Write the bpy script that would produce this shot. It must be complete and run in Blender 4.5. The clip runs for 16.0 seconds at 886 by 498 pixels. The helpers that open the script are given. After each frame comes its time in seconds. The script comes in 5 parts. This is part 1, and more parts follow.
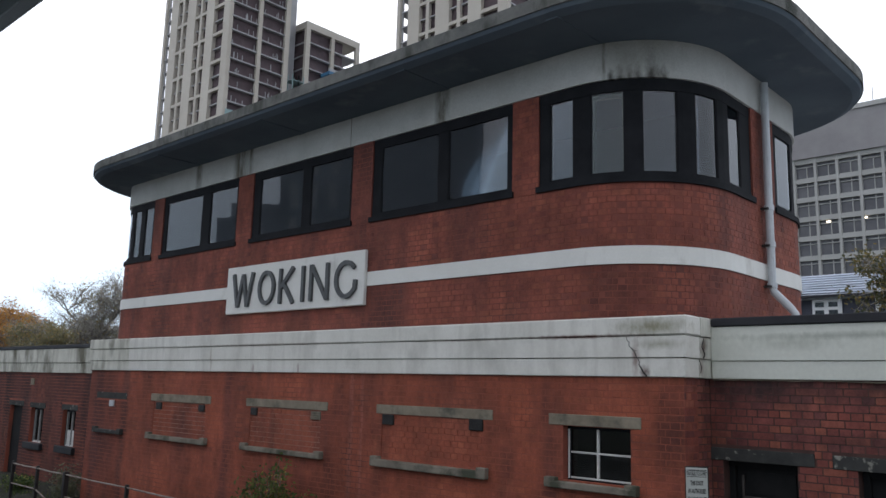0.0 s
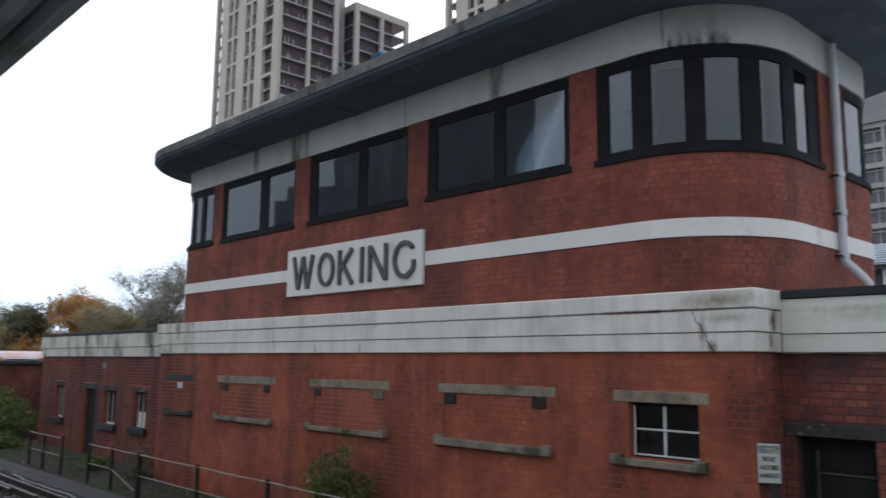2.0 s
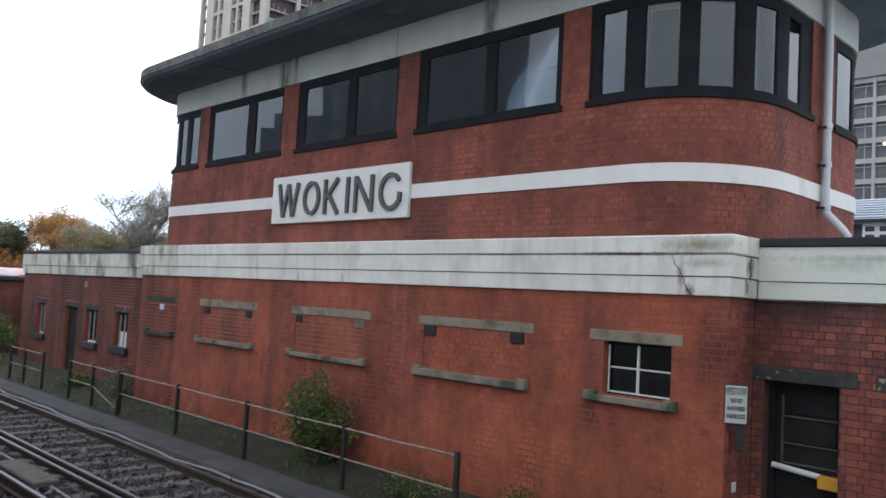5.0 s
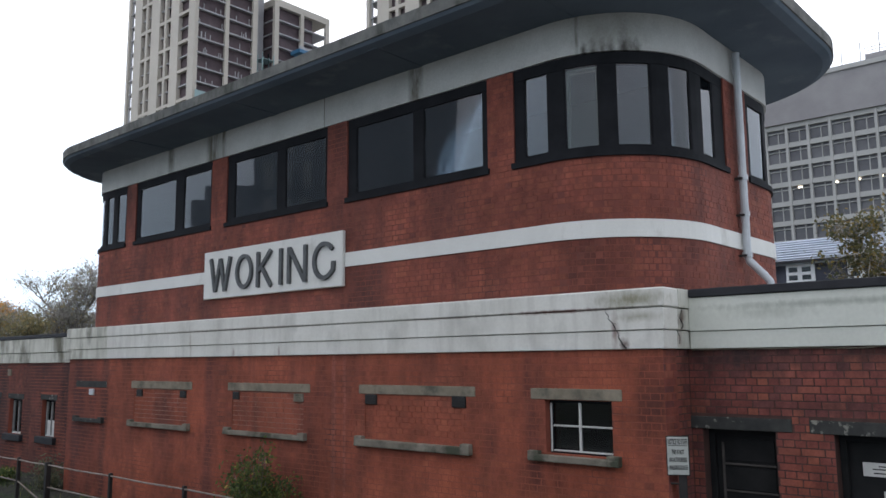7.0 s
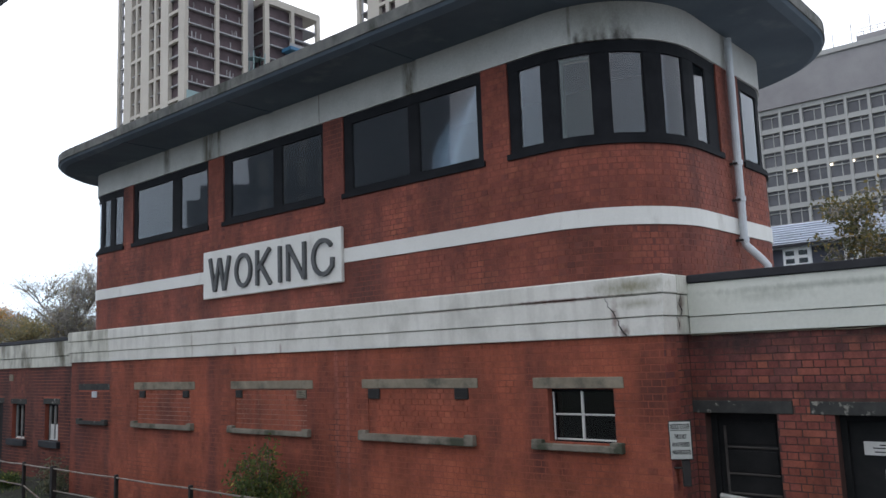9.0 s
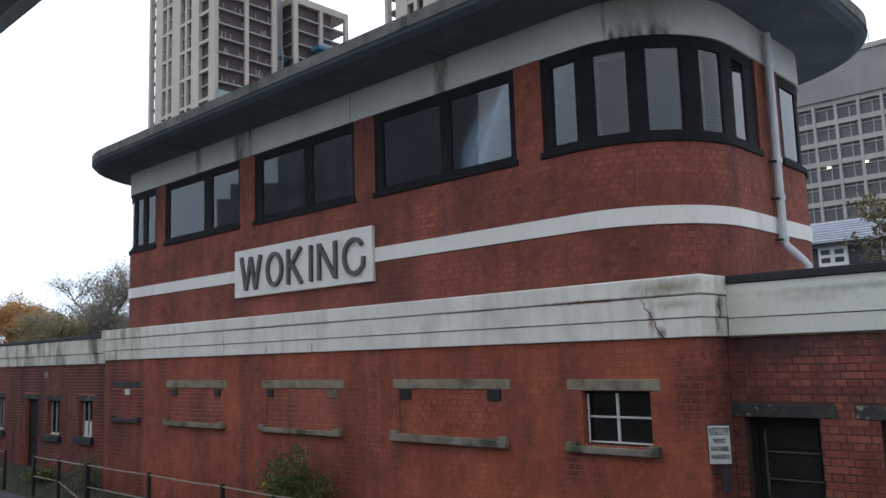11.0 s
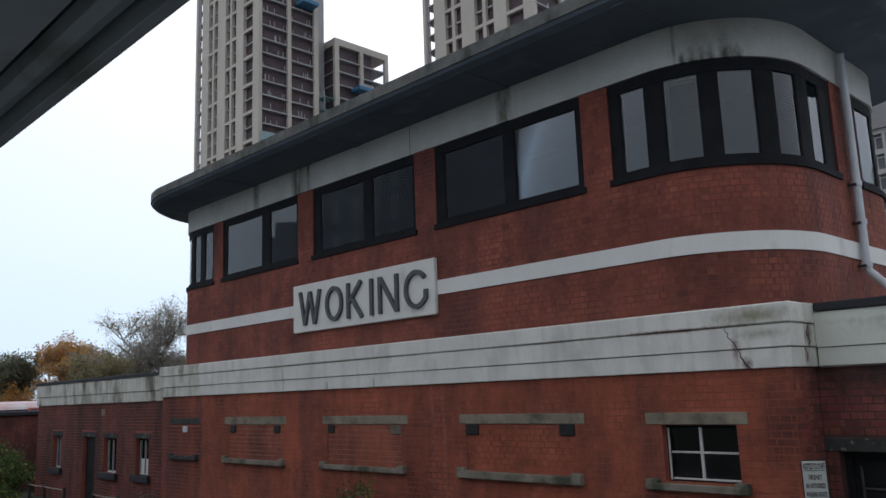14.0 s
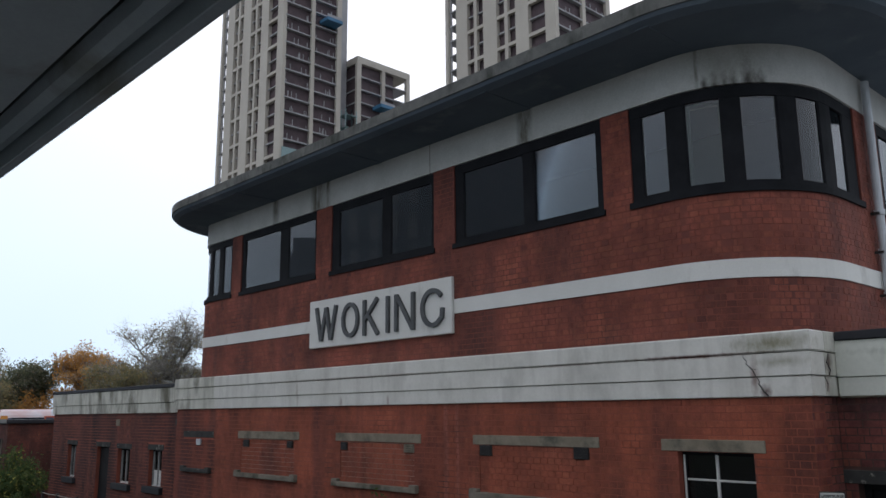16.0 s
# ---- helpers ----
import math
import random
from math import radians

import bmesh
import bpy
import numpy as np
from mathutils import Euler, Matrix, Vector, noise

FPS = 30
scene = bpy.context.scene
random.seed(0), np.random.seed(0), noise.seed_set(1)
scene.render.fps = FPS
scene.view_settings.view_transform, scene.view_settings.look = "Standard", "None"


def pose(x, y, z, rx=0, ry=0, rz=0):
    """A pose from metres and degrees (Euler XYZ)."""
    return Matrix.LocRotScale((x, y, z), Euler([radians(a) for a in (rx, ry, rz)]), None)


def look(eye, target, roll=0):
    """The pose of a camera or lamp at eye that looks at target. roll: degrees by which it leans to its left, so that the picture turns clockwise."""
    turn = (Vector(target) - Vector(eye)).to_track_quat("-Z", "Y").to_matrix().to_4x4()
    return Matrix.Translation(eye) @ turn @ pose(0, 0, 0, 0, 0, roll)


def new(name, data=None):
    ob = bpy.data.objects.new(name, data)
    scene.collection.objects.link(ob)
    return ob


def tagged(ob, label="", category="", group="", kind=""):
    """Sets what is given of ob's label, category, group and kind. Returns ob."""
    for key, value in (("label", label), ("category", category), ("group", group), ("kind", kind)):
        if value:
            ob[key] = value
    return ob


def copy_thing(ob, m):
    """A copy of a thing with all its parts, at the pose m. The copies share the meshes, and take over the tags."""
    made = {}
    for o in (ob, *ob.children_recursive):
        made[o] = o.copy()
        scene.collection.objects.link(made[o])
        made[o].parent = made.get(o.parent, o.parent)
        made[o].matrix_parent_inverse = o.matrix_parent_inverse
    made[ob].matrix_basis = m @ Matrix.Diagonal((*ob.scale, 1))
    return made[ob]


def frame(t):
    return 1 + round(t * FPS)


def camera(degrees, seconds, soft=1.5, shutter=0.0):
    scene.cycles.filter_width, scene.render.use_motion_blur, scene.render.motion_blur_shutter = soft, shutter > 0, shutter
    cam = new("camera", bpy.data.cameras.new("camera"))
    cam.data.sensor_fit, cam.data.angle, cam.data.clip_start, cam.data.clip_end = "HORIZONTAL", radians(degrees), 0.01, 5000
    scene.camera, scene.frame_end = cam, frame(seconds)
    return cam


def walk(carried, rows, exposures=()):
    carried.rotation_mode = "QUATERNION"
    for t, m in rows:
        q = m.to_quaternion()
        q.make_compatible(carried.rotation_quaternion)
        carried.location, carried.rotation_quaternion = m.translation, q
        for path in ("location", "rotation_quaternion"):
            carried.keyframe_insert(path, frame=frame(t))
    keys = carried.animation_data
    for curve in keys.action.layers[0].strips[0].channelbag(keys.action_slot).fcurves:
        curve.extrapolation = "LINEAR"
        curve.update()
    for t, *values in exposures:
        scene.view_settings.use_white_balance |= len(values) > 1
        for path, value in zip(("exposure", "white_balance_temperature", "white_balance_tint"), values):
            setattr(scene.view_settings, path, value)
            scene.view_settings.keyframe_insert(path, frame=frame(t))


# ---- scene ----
cam = camera(57.5, 16.0, shutter=0.4)
PATH = [
    (0, (4.176, -8.489, 2.762), (2.836, -7.043, 3.098), 1.5),
    (0.5, (4.18, -8.488, 2.765), (2.846, -7.035, 3.099), 1.3),
    (1, (4.11, -8.508, 2.73), (2.8, -7.025, 3.028), 1.3),
    (1.5, (4.181, -8.507, 2.745), (2.85, -7.04, 3.023), 1.3),
    (2, (4.095, -8.475, 2.774), (2.653, -7.117, 3.054), 0.6),
    (2.5, (4.054, -8.456, 2.801), (2.511, -7.209, 3.058), -0.1),
    (3, (4.099, -8.483, 2.786), (2.541, -7.255, 3.045), -0.0),
    (3.5, (4.084, -8.506, 2.754), (2.526, -7.274, 2.995), 0.7),
    (4, (4.094, -8.531, 2.733), (2.594, -7.223, 2.924), 1.7),
    (4.5, (4.104, -8.488, 2.744), (2.616, -7.158, 2.869), 2.6),
    (5, (4.128, -8.518, 2.735), (2.705, -7.118, 2.859), 3.1),
    (7.3, (4.183, -8.492, 2.811), (2.892, -6.992, 3.1), -1.0),
    (7.5, (4.197, -8.513, 2.813), (2.912, -7.009, 3.106), -1.3),
    (8, (4.188, -8.538, 2.79), (2.897, -7.036, 3.065), -1.8),
    (10.5, (4.141, -8.54, 2.812), (2.817, -7.062, 3.062), -1.8),
    (11, (4.06, -8.504, 2.825), (2.709, -7.052, 3.084), -1.8),
    (11.5, (4.116, -8.558, 2.783), (2.783, -7.094, 3.065), -1.1),
    (12, (4.066, -8.56, 2.771), (2.712, -7.115, 3.05), -1.0),
    (12.5, (3.892, -8.519, 2.796), (2.489, -7.121, 3.069), -1.6),
    (13, (3.716, -8.538, 2.793), (2.297, -7.159, 3.078), -1.4),
    (13.5, (3.605, -8.562, 2.818), (2.2, -7.174, 3.132), -2.0),
    (14, (3.646, -8.619, 2.788), (2.237, -7.244, 3.14), -2.1),
    (14.5, (3.635, -8.623, 2.784), (2.231, -7.25, 3.161), -1.4),
    (15, (3.65, -8.622, 2.789), (2.241, -7.259, 3.185), -1.2),
    (15.5, (3.639, -8.612, 2.805), (2.222, -7.258, 3.202), -0.8),
    (16, (3.639, -8.627, 2.788), (2.208, -7.288, 3.187), -0.5),
]
EXPOSURES = [(0, 0.18), (1.0, 0.32), (1.5, 0.35), (2.0, 0.2), (2.5, -0.15), (3.0, -0.25), (3.5, -0.2), (4.0, 0.4), (4.5, 0.7), (5.0, 0.75),
             (7.5, 0.4), (8.0, 0.45), (10.5, 0.42), (11.0, 0.28), (11.5, 0.34), (12.0, 0.28), (12.5, 0.2), (13.0, 0.1), (14.0, -0.2), (15.0, -0.1), (16.0, -0.15)]
walk(cam, [(t, look(eye, target, roll)) for t, eye, target, roll in PATH], [(t, e + 0.1, 6130, 16) for t, e in EXPOSURES])

# ---- world and light: bright overcast afternoon ----
world = bpy.data.worlds.new("overcast")
scene.world = world
world.use_nodes = True
wn, wl = world.node_tree.nodes, world.node_tree.links
wn.clear()
sky = wn.new("ShaderNodeTexSky")
sky.sky_type, sky.sun_disc = "NISHITA", False
sky.sun_elevation, sky.sun_rotation = radians(28), radians(-38)
sky.air_density, sky.dust_density = 1.0, 4.0
scale = wn.new("ShaderNodeVectorMath")
scale.operation = "SCALE"
scale.inputs["Scale"].default_value = SKY_BLUE = 0.03
cloud_map = wn.new("ShaderNodeTexCoord")
clouds = wn.new("ShaderNodeTexNoise")
clouds.inputs["Scale"].default_value, clouds.inputs["Detail"].default_value = 1.6, 4.0
cloud_ramp = wn.new("ShaderNodeValToRGB")
cloud_ramp.color_ramp.elements[0].position, cloud_ramp.color_ramp.elements[0].color = 0.3, (0.86, 0.91, 0.95, 1)
cloud_ramp.color_ramp.elements[1].position, cloud_ramp.color_ramp.elements[1].color = 0.62, (1.0, 1.0, 1.0, 1)
cloud_mix = wn.new("ShaderNodeMix")
cloud_mix.data_type = "RGBA"
cloud_mix.inputs[0].default_value = 0.93
back = wn.new("ShaderNodeBackground")
back.inputs["Strength"].default_value = 1.25
wout = wn.new("ShaderNodeOutputWorld")
wl.new(sky.outputs[0], scale.inputs[0])
wl.new(cloud_map.outputs["Generated"], clouds.inputs["Vector"])
wl.new(clouds.outputs["Fac"], cloud_ramp.inputs[0])
wl.new(scale.outputs[0], cloud_mix.inputs[6])
low = wn.new("ShaderNodeSeparateXYZ")
low_ramp = wn.new("ShaderNodeMapRange")
low_ramp.interpolation_type = "SMOOTHSTEP"
for key, value in (("From Min", 0.02), ("From Max", 0.5), ("To Min", 0.85), ("To Max", 0.0)):
    low_ramp.inputs[key].default_value = value
haze = wn.new("ShaderNodeMix")
haze.data_type = "RGBA"
haze.inputs[7].default_value = (0.60, 0.77, 0.87, 1)
wl.new(cloud_map.outputs["Generated"], low.inputs[0])
wl.new(low.outputs["Z"], low_ramp.inputs["Value"])
wl.new(low_ramp.outputs[0], haze.inputs[0])
wl.new(cloud_ramp.outputs[0], haze.inputs[6])
wl.new(haze.outputs[2], cloud_mix.inputs[7])
glow = wn.new("ShaderNodeVectorMath")
glow.operation = "DOT_PRODUCT"
glow.inputs[1].default_value = Vector((-0.6, 0.74, 0.3)).normalized()
glow_range = wn.new("ShaderNodeMapRange")
glow_range.interpolation_type = "SMOOTHSTEP"
for key, value in (("From Min", -0.7), ("From Max", 0.9), ("To Min", 0.88), ("To Max", 1.3)):
    glow_range.inputs[key].default_value = value
wl.new(cloud_map.outputs["Generated"], glow.inputs[0])
wl.new(glow.outputs["Value"], glow_range.inputs["Value"])
wl.new(glow_range.outputs[0], back.inputs["Strength"])
wl.new(cloud_mix.outputs[2], back.inputs["Color"])
wl.new(back.outputs[0], wout.inputs[0])

sun_data = bpy.data.lights.new("sun", "SUN")
sun_data.energy, sun_data.angle, sun_data.color = 0.3, radians(25), (1.0, 0.97, 0.92)
sun = new("sun", sun_data)
sun.matrix_world = look((-30, 38, 26), (0, 0, 0))


# ---- materials ----
def material(name, rough=0.8, metal=0.0, spec=0.4):
    m = bpy.data.materials.new(name)
    m.use_nodes = True
    b = m.node_tree.nodes["Principled BSDF"]
    b.inputs["Roughness"].default_value, b.inputs["Metallic"].default_value = rough, metal
    b.inputs["Specular IOR Level"].default_value = spec
    return m, m.node_tree.nodes, m.node_tree.links, b


def noise_node(n, l, scale, detail=5.0, stretch=(1, 1, 1), rough=0.6):
    tc = n.new("ShaderNodeNewGeometry")
    mp = n.new("ShaderNodeMapping")
    mp.inputs["Scale"].default_value = stretch
    t = n.new("ShaderNodeTexNoise")
    t.inputs["Scale"].default_value, t.inputs["Detail"].default_value = scale, detail
    t.inputs["Roughness"].default_value = rough
    l.new(tc.outputs["Position"], mp.inputs["Vector"])
    l.new(mp.outputs[0], t.inputs["Vector"])
    return t.outputs["Fac"]


def ramp(n, l, fac, stops):
    r = n.new("ShaderNodeValToRGB")
    e = r.color_ramp.elements
    while len(e) < len(stops):
        e.new(0.5)
    for k, (p, c) in enumerate(stops):
        e[k].position = p
        e[k].color = (*c, 1) if len(c) == 3 else c
    l.new(fac, r.inputs[0])
    return r.outputs[0]


def mix(n, l, fac, a, b, mode="MIX"):
    m = n.new("ShaderNodeMix")
    m.data_type, m.blend_type = "RGBA", mode
    for k, v in ((0, fac), (6, a), (7, b)):
        if isinstance(v, (int, float)):
            m.inputs[k].default_value = v
        elif isinstance(v, tuple):
            m.inputs[k].default_value = (*v, 1)
        else:
            l.new(v, m.inputs[k])
    return m.outputs[2]


def bump(n, l, b, fac, strength=0.3, dist=0.01):
    k = n.new("ShaderNodeBump")
    k.inputs["Strength"].default_value, k.inputs["Distance"].default_value = strength, dist
    l.new(fac, k.inputs["Height"])
    l.new(k.outputs[0], b.inputs["Normal"])


def grey(v):
    return (v, v, v)


def spotted(n, l, col, spots):
    """Single stains with ragged edges: centre, half sizes, colour, strength."""
    for at, size, tone, strength in spots:
        tc = n.new("ShaderNodeNewGeometry")
        mp = n.new("ShaderNodeMapping")
        mp.vector_type = "TEXTURE"
        mp.inputs["Location"].default_value, mp.inputs["Scale"].default_value = at, size
        ln = n.new("ShaderNodeVectorMath")
        ln.operation = "LENGTH"
        l.new(tc.outputs["Position"], mp.inputs["Vector"])
        l.new(mp.outputs[0], ln.inputs[0])
        wob = n.new("ShaderNodeMath")
        wob.operation = "MULTIPLY_ADD"
        l.new(noise_node(n, l, min(14.0, 1.6 / min(size[0], size[2]) + 1.0), 6.0, (1, 1, 0.6)), wob.inputs[0])
        wob.inputs[1].default_value = -1.6
        l.new(ln.outputs["Value"], wob.inputs[2])
        mr = n.new("ShaderNodeMapRange")
        for key, value in (("From Min", 0.25), ("From Max", -0.75), ("To Min", 0.0), ("To Max", strength)):
            mr.inputs[key].default_value = value
        l.new(wob.outputs[0], mr.inputs["Value"])
        col = mix(n, l, mr.outputs[0], col, tone)
    return col


def surface(name, dark, light, scale=3.0, stain=None, stain_scale=0.6, stain_lo=0.5, stain_hi=0.7, stretch=(1, 1, 1), rough=0.85, metal=0.0,
            grain=60.0, relief=0.3, depth=0.004, spec=0.4, spots=(), drips=None):
    """Two scales of variation, stains with a shape of their own, and fine relief."""
    m, n, l, b = material(name, rough, metal, spec)
    col = ramp(n, l, noise_node(n, l, scale), [(0.3, dark), (0.7, light)])
    if stain:
        mask = ramp(n, l, noise_node(n, l, stain_scale, 6.0, stretch), [(stain_lo, grey(0)), (stain_hi, grey(1))])
        col = mix(n, l, mask, col, stain)
    if drips:
        runs = ramp(n, l, noise_node(n, l, 5.0, 6.0, (1, 1, 0.13)), [(0.5, grey(0)), (0.72, grey(0.6))])
        col = mix(n, l, runs, col, drips)
    col = spotted(n, l, col, spots)
    fine = noise_node(n, l, grain, 3.0)
    col = mix(n, l, 0.12 if relief < 0.8 else 0.35, col, ramp(n, l, fine, [(0.3, grey(0.55)), (0.7, grey(1.2))]), "MULTIPLY")
    l.new(col, b.inputs["Base Color"])
    bump(n, l, b, fine, relief, depth)
    return m


def brick_material(name, tones, wash, wash_amount, soot, soot_lo, soot_hi, by_island=True, streaks=(), spots=()):
    """Brick faces varied one by one, under a worn red wash, with soot and damp runs."""
    m, n, l, b = material(name, 0.82, 0.0, 0.35)
    if by_island:
        pick = n.new("ShaderNodeNewGeometry").outputs["Random Per Island"]
    else:
        pick = n.new("ShaderNodeObjectInfo").outputs["Random"]
    col = ramp(n, l, pick, tones)
    patch = ramp(n, l, noise_node(n, l, 0.9, 6.0), [(0.36, grey(0)), (0.62, grey(1))])
    amount = mix(n, l, patch, grey(wash_amount * 0.45), grey(wash_amount))
    col = mix(n, l, amount, col, wash)
    runs = ramp(n, l, noise_node(n, l, 1.5, 6.0, (1, 1, 0.22)), [(soot_lo, grey(0)), (soot_hi, grey(0.85))])
    col = mix(n, l, runs, col, soot)
    for x, w, tone in streaks:  # old pipe runs and leaks, with ragged edges
        tc = n.new("ShaderNodeTexCoord")
        sep = n.new("ShaderNodeSeparateXYZ")
        l.new(tc.outputs["Object"], sep.inputs[0])
        wob = n.new("ShaderNodeMath")
        wob.operation = "MULTIPLY_ADD"
        l.new(noise_node(n, l, 2.5, 5.0), wob.inputs[0])
        wob.inputs[1].default_value = w * 1.6
        l.new(sep.outputs["X"], wob.inputs[2])
        off = n.new("ShaderNodeMath")
        off.operation = "SUBTRACT"
        l.new(wob.outputs[0], off.inputs[0])
        off.inputs[1].default_value = x + w * 0.8
        ab = n.new("ShaderNodeMath")
        ab.operation = "ABSOLUTE"
        l.new(off.outputs[0], ab.inputs[0])
        mr = n.new("ShaderNodeMapRange")
        mr.inputs["From Min"].default_value, mr.inputs["From Max"].default_value = w, w * 0.3
        mr.inputs["To Max"].default_value = 0.75
        l.new(ab.outputs[0], mr.inputs["Value"])
        col = mix(n, l, mr.outputs[0], col, tone)
    col = spotted(n, l, col, spots)
    blotch = ramp(n, l, noise_node(n, l, 0.8, 7.0, (1, 1, 0.8), 0.68), [(0.35, grey(0.5)), (0.63, grey(1.22))])
    col = mix(n, l, 0.85, col, blotch, "MULTIPLY")
    scuff = ramp(n, l, noise_node(n, l, 6.0, 6.0, (1, 1, 0.7), 0.7), [(0.36, grey(0.6)), (0.6, grey(1.12))])
    col = mix(n, l, 0.6, col, scuff, "MULTIPLY")
    fine = noise_node(n, l, 55.0, 4.0)
    col = mix(n, l, 0.5, col, ramp(n, l, fine, [(0.3, grey(0.6)), (0.7, grey(1.15))]), "MULTIPLY")
    l.new(col, b.inputs["Base Color"])
    bump(n, l, b, fine, 0.5, 0.003)
    return m


RED_TONES = [(0.0, (0.21, 0.058, 0.04)), (0.3, (0.27, 0.08, 0.048)), (0.6, (0.23, 0.066, 0.042)), (0.85, (0.33, 0.11, 0.06)), (0.95, (0.2, 0.056, 0.042)), (1.0, (0.11, 0.042, 0.036))]
WING_TONES = [(0.0, (0.18, 0.06, 0.056)), (0.2, (0.28, 0.08, 0.058)), (0.45, (0.25, 0.078, 0.068)), (0.7, (0.38, 0.125, 0.075)), (0.88, (0.30, 0.1, 0.082)), (1.0, (0.13, 0.055, 0.055))]
M_BRICK = brick_material("washed_red_brick", RED_TONES, (0.36, 0.095, 0.048), 0.88, (0.10, 0.036, 0.03), 0.5, 0.74,
                         streaks=[(-5.55, 0.07, (0.34, 0.12, 0.085)), (-5.3, 0.05, (0.33, 0.115, 0.08)), (-13.0, 0.22, (0.10, 0.038, 0.032)), (-9.0, 0.2, (0.14, 0.045, 0.036)), (-14.3, 0.25, (0.12, 0.045, 0.038))],
                         spots=[((-14.1, 0, 1.6), (1.3, 1, 2.4), (0.10, 0.035, 0.03), 0.85), ((-1.6, 0, 0.75), (2.6, 1, 0.55), (0.42, 0.125, 0.055), 0.7), ((-4.6, 0, 0.6), (1.6, 1, 0.6), (0.38, 0.11, 0.055), 0.55), ((-0.12, 0, 2.35), (0.35, 1, 0.7), (0.10, 0.034, 0.028), 0.75),
                                ((-10.6, 0, 1.6), (0.5, 1, 1.2), (0.12, 0.042, 0.034), 0.7), ((-6.3, 0, 2.3), (0.5, 1, 0.6), (0.15, 0.048, 0.036), 0.6), ((-3.2, 0, 2.4), (0.7, 1, 0.4), (0.37, 0.125, 0.08), 0.5)])
M_BRICK_UP = brick_material("upper_red_brick", RED_TONES, (0.265, 0.074, 0.048), 0.7, (0.08, 0.034, 0.03), 0.46, 0.72)
# Ragged dark patches near the wall's top, and one redder patch lower down.
WING_PATCHES = [((0.7, 0.65, 2.86), (1.1, 1, 0.3), (0.05, 0.03, 0.03), 0.95), ((2.4, 0.65, 2.86), (1.3, 1, 0.28), (0.05, 0.03, 0.03), 0.95), ((1.5, 0.65, 2.3), (0.9, 1, 0.12), (0.08, 0.036, 0.036), 0.6),
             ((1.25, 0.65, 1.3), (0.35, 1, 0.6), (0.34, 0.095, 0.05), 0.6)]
M_BRICK_WING = brick_material("bare_red_brick", WING_TONES, (0.26, 0.075, 0.056), 0.3, (0.07, 0.034, 0.032), 0.52, 0.78, spots=WING_PATCHES)
M_BRICK_ONE = brick_material("bare_red_brick_piece", WING_TONES, (0.26, 0.075, 0.056), 0.3, (0.07, 0.034, 0.032), 0.52, 0.78, False, spots=WING_PATCHES)
M_BRICK_DULL = brick_material("dull_maroon_brick", RED_TONES, (0.085, 0.03, 0.026), 0.85, (0.04, 0.021, 0.019), 0.46, 0.68)
M_MORTAR = surface("reddened_mortar", (0.22, 0.062, 0.04), (0.3, 0.085, 0.05), 2.0, (0.07, 0.03, 0.025), 1.0, 0.5, 0.7)
M_MORTAR_UP = surface("dark_red_mortar", (0.13, 0.04, 0.03), (0.22, 0.064, 0.043), 2.0, (0.07, 0.03, 0.025), 1.0, 0.5, 0.7)
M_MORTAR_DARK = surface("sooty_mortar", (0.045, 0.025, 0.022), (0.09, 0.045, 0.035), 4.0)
M_MORTAR_PALE = surface("pale_mortar", (0.24, 0.12, 0.09), (0.36, 0.21, 0.16), 3.0)
RUSTY, MOULD = (0.16, 0.075, 0.06), (0.20, 0.19, 0.11)
COPING_SPOTS = [((-1.35, -0.06, 3.405), (1.1, 0.3, 0.03), RUSTY, 1.0), ((-0.56, -0.05, 3.15), (0.06, 0.3, 0.26), RUSTY, 0.7), ((-0.45, -0.05, 2.99), (0.08, 0.3, 0.09), (0.09, 0.04, 0.035), 1.0),
                ((-0.35, -0.07, 3.5), (0.5, 0.4, 0.12), MOULD, 0.85), ((-0.25, -0.06, 3.3), (0.35, 0.3, 0.07), MOULD, 0.6), ((0.06, 0.4, 3.28), (0.3, 0.11, 0.15), (0.10, 0.07, 0.055), 1.0),
                ((0.05, 0.35, 3.05), (0.3, 0.07, 0.11), RUSTY, 0.8), ((-3.2, -0.06, 3.395), (0.9, 0.3, 0.02), RUSTY, 0.5), ((-8.0, -0.06, 3.41), (3.0, 0.3, 0.03), (0.34, 0.29, 0.26), 0.7),
                ((-8.2, -0.045, 3.0), (0.05, 0.3, 0.12), RUSTY, 0.6), ((-6.9, -0.045, 3.0), (0.04, 0.3, 0.12), RUSTY, 0.6), ((-9.6, -0.05, 3.2), (0.04, 0.3, 0.3), (0.3, 0.26, 0.2), 0.7)]
M_WHITE = surface("weathered_white_render", (0.58, 0.575, 0.52), (0.70, 0.695, 0.64), 1.2, (0.38, 0.38, 0.34), 1.3, 0.54, 0.8, (1, 1, 0.6), 0.8, grain=25, spots=COPING_SPOTS, drips=(0.46, 0.45, 0.41))
M_WHITE_WET = surface("green_stained_white_render", (0.48, 0.48, 0.41), (0.64, 0.64, 0.57), 2.0, (0.13, 0.125, 0.09), 2.0, 0.47, 0.68, (1, 1, 0.4), 0.85, grain=25, spots=COPING_SPOTS, drips=(0.24, 0.23, 0.19))
M_CREAM = surface("cream_board", (0.58, 0.60, 0.53), (0.66, 0.68, 0.61), 0.8, (0.48, 0.51, 0.45), 0.9, 0.56, 0.74, (1, 1, 0.4), 0.6, grain=25,
                  spots=[((1.6, 0.58, 3.4), (1.6, 0.3, 0.05), (0.3, 0.32, 0.27), 0.7), ((4.5, 0.58, 3.4), (1.8, 0.3, 0.05), (0.3, 0.32, 0.27), 0.6), ((1.0, 0.58, 3.33), (0.6, 0.3, 0.1), (0.38, 0.4, 0.34), 0.6)])
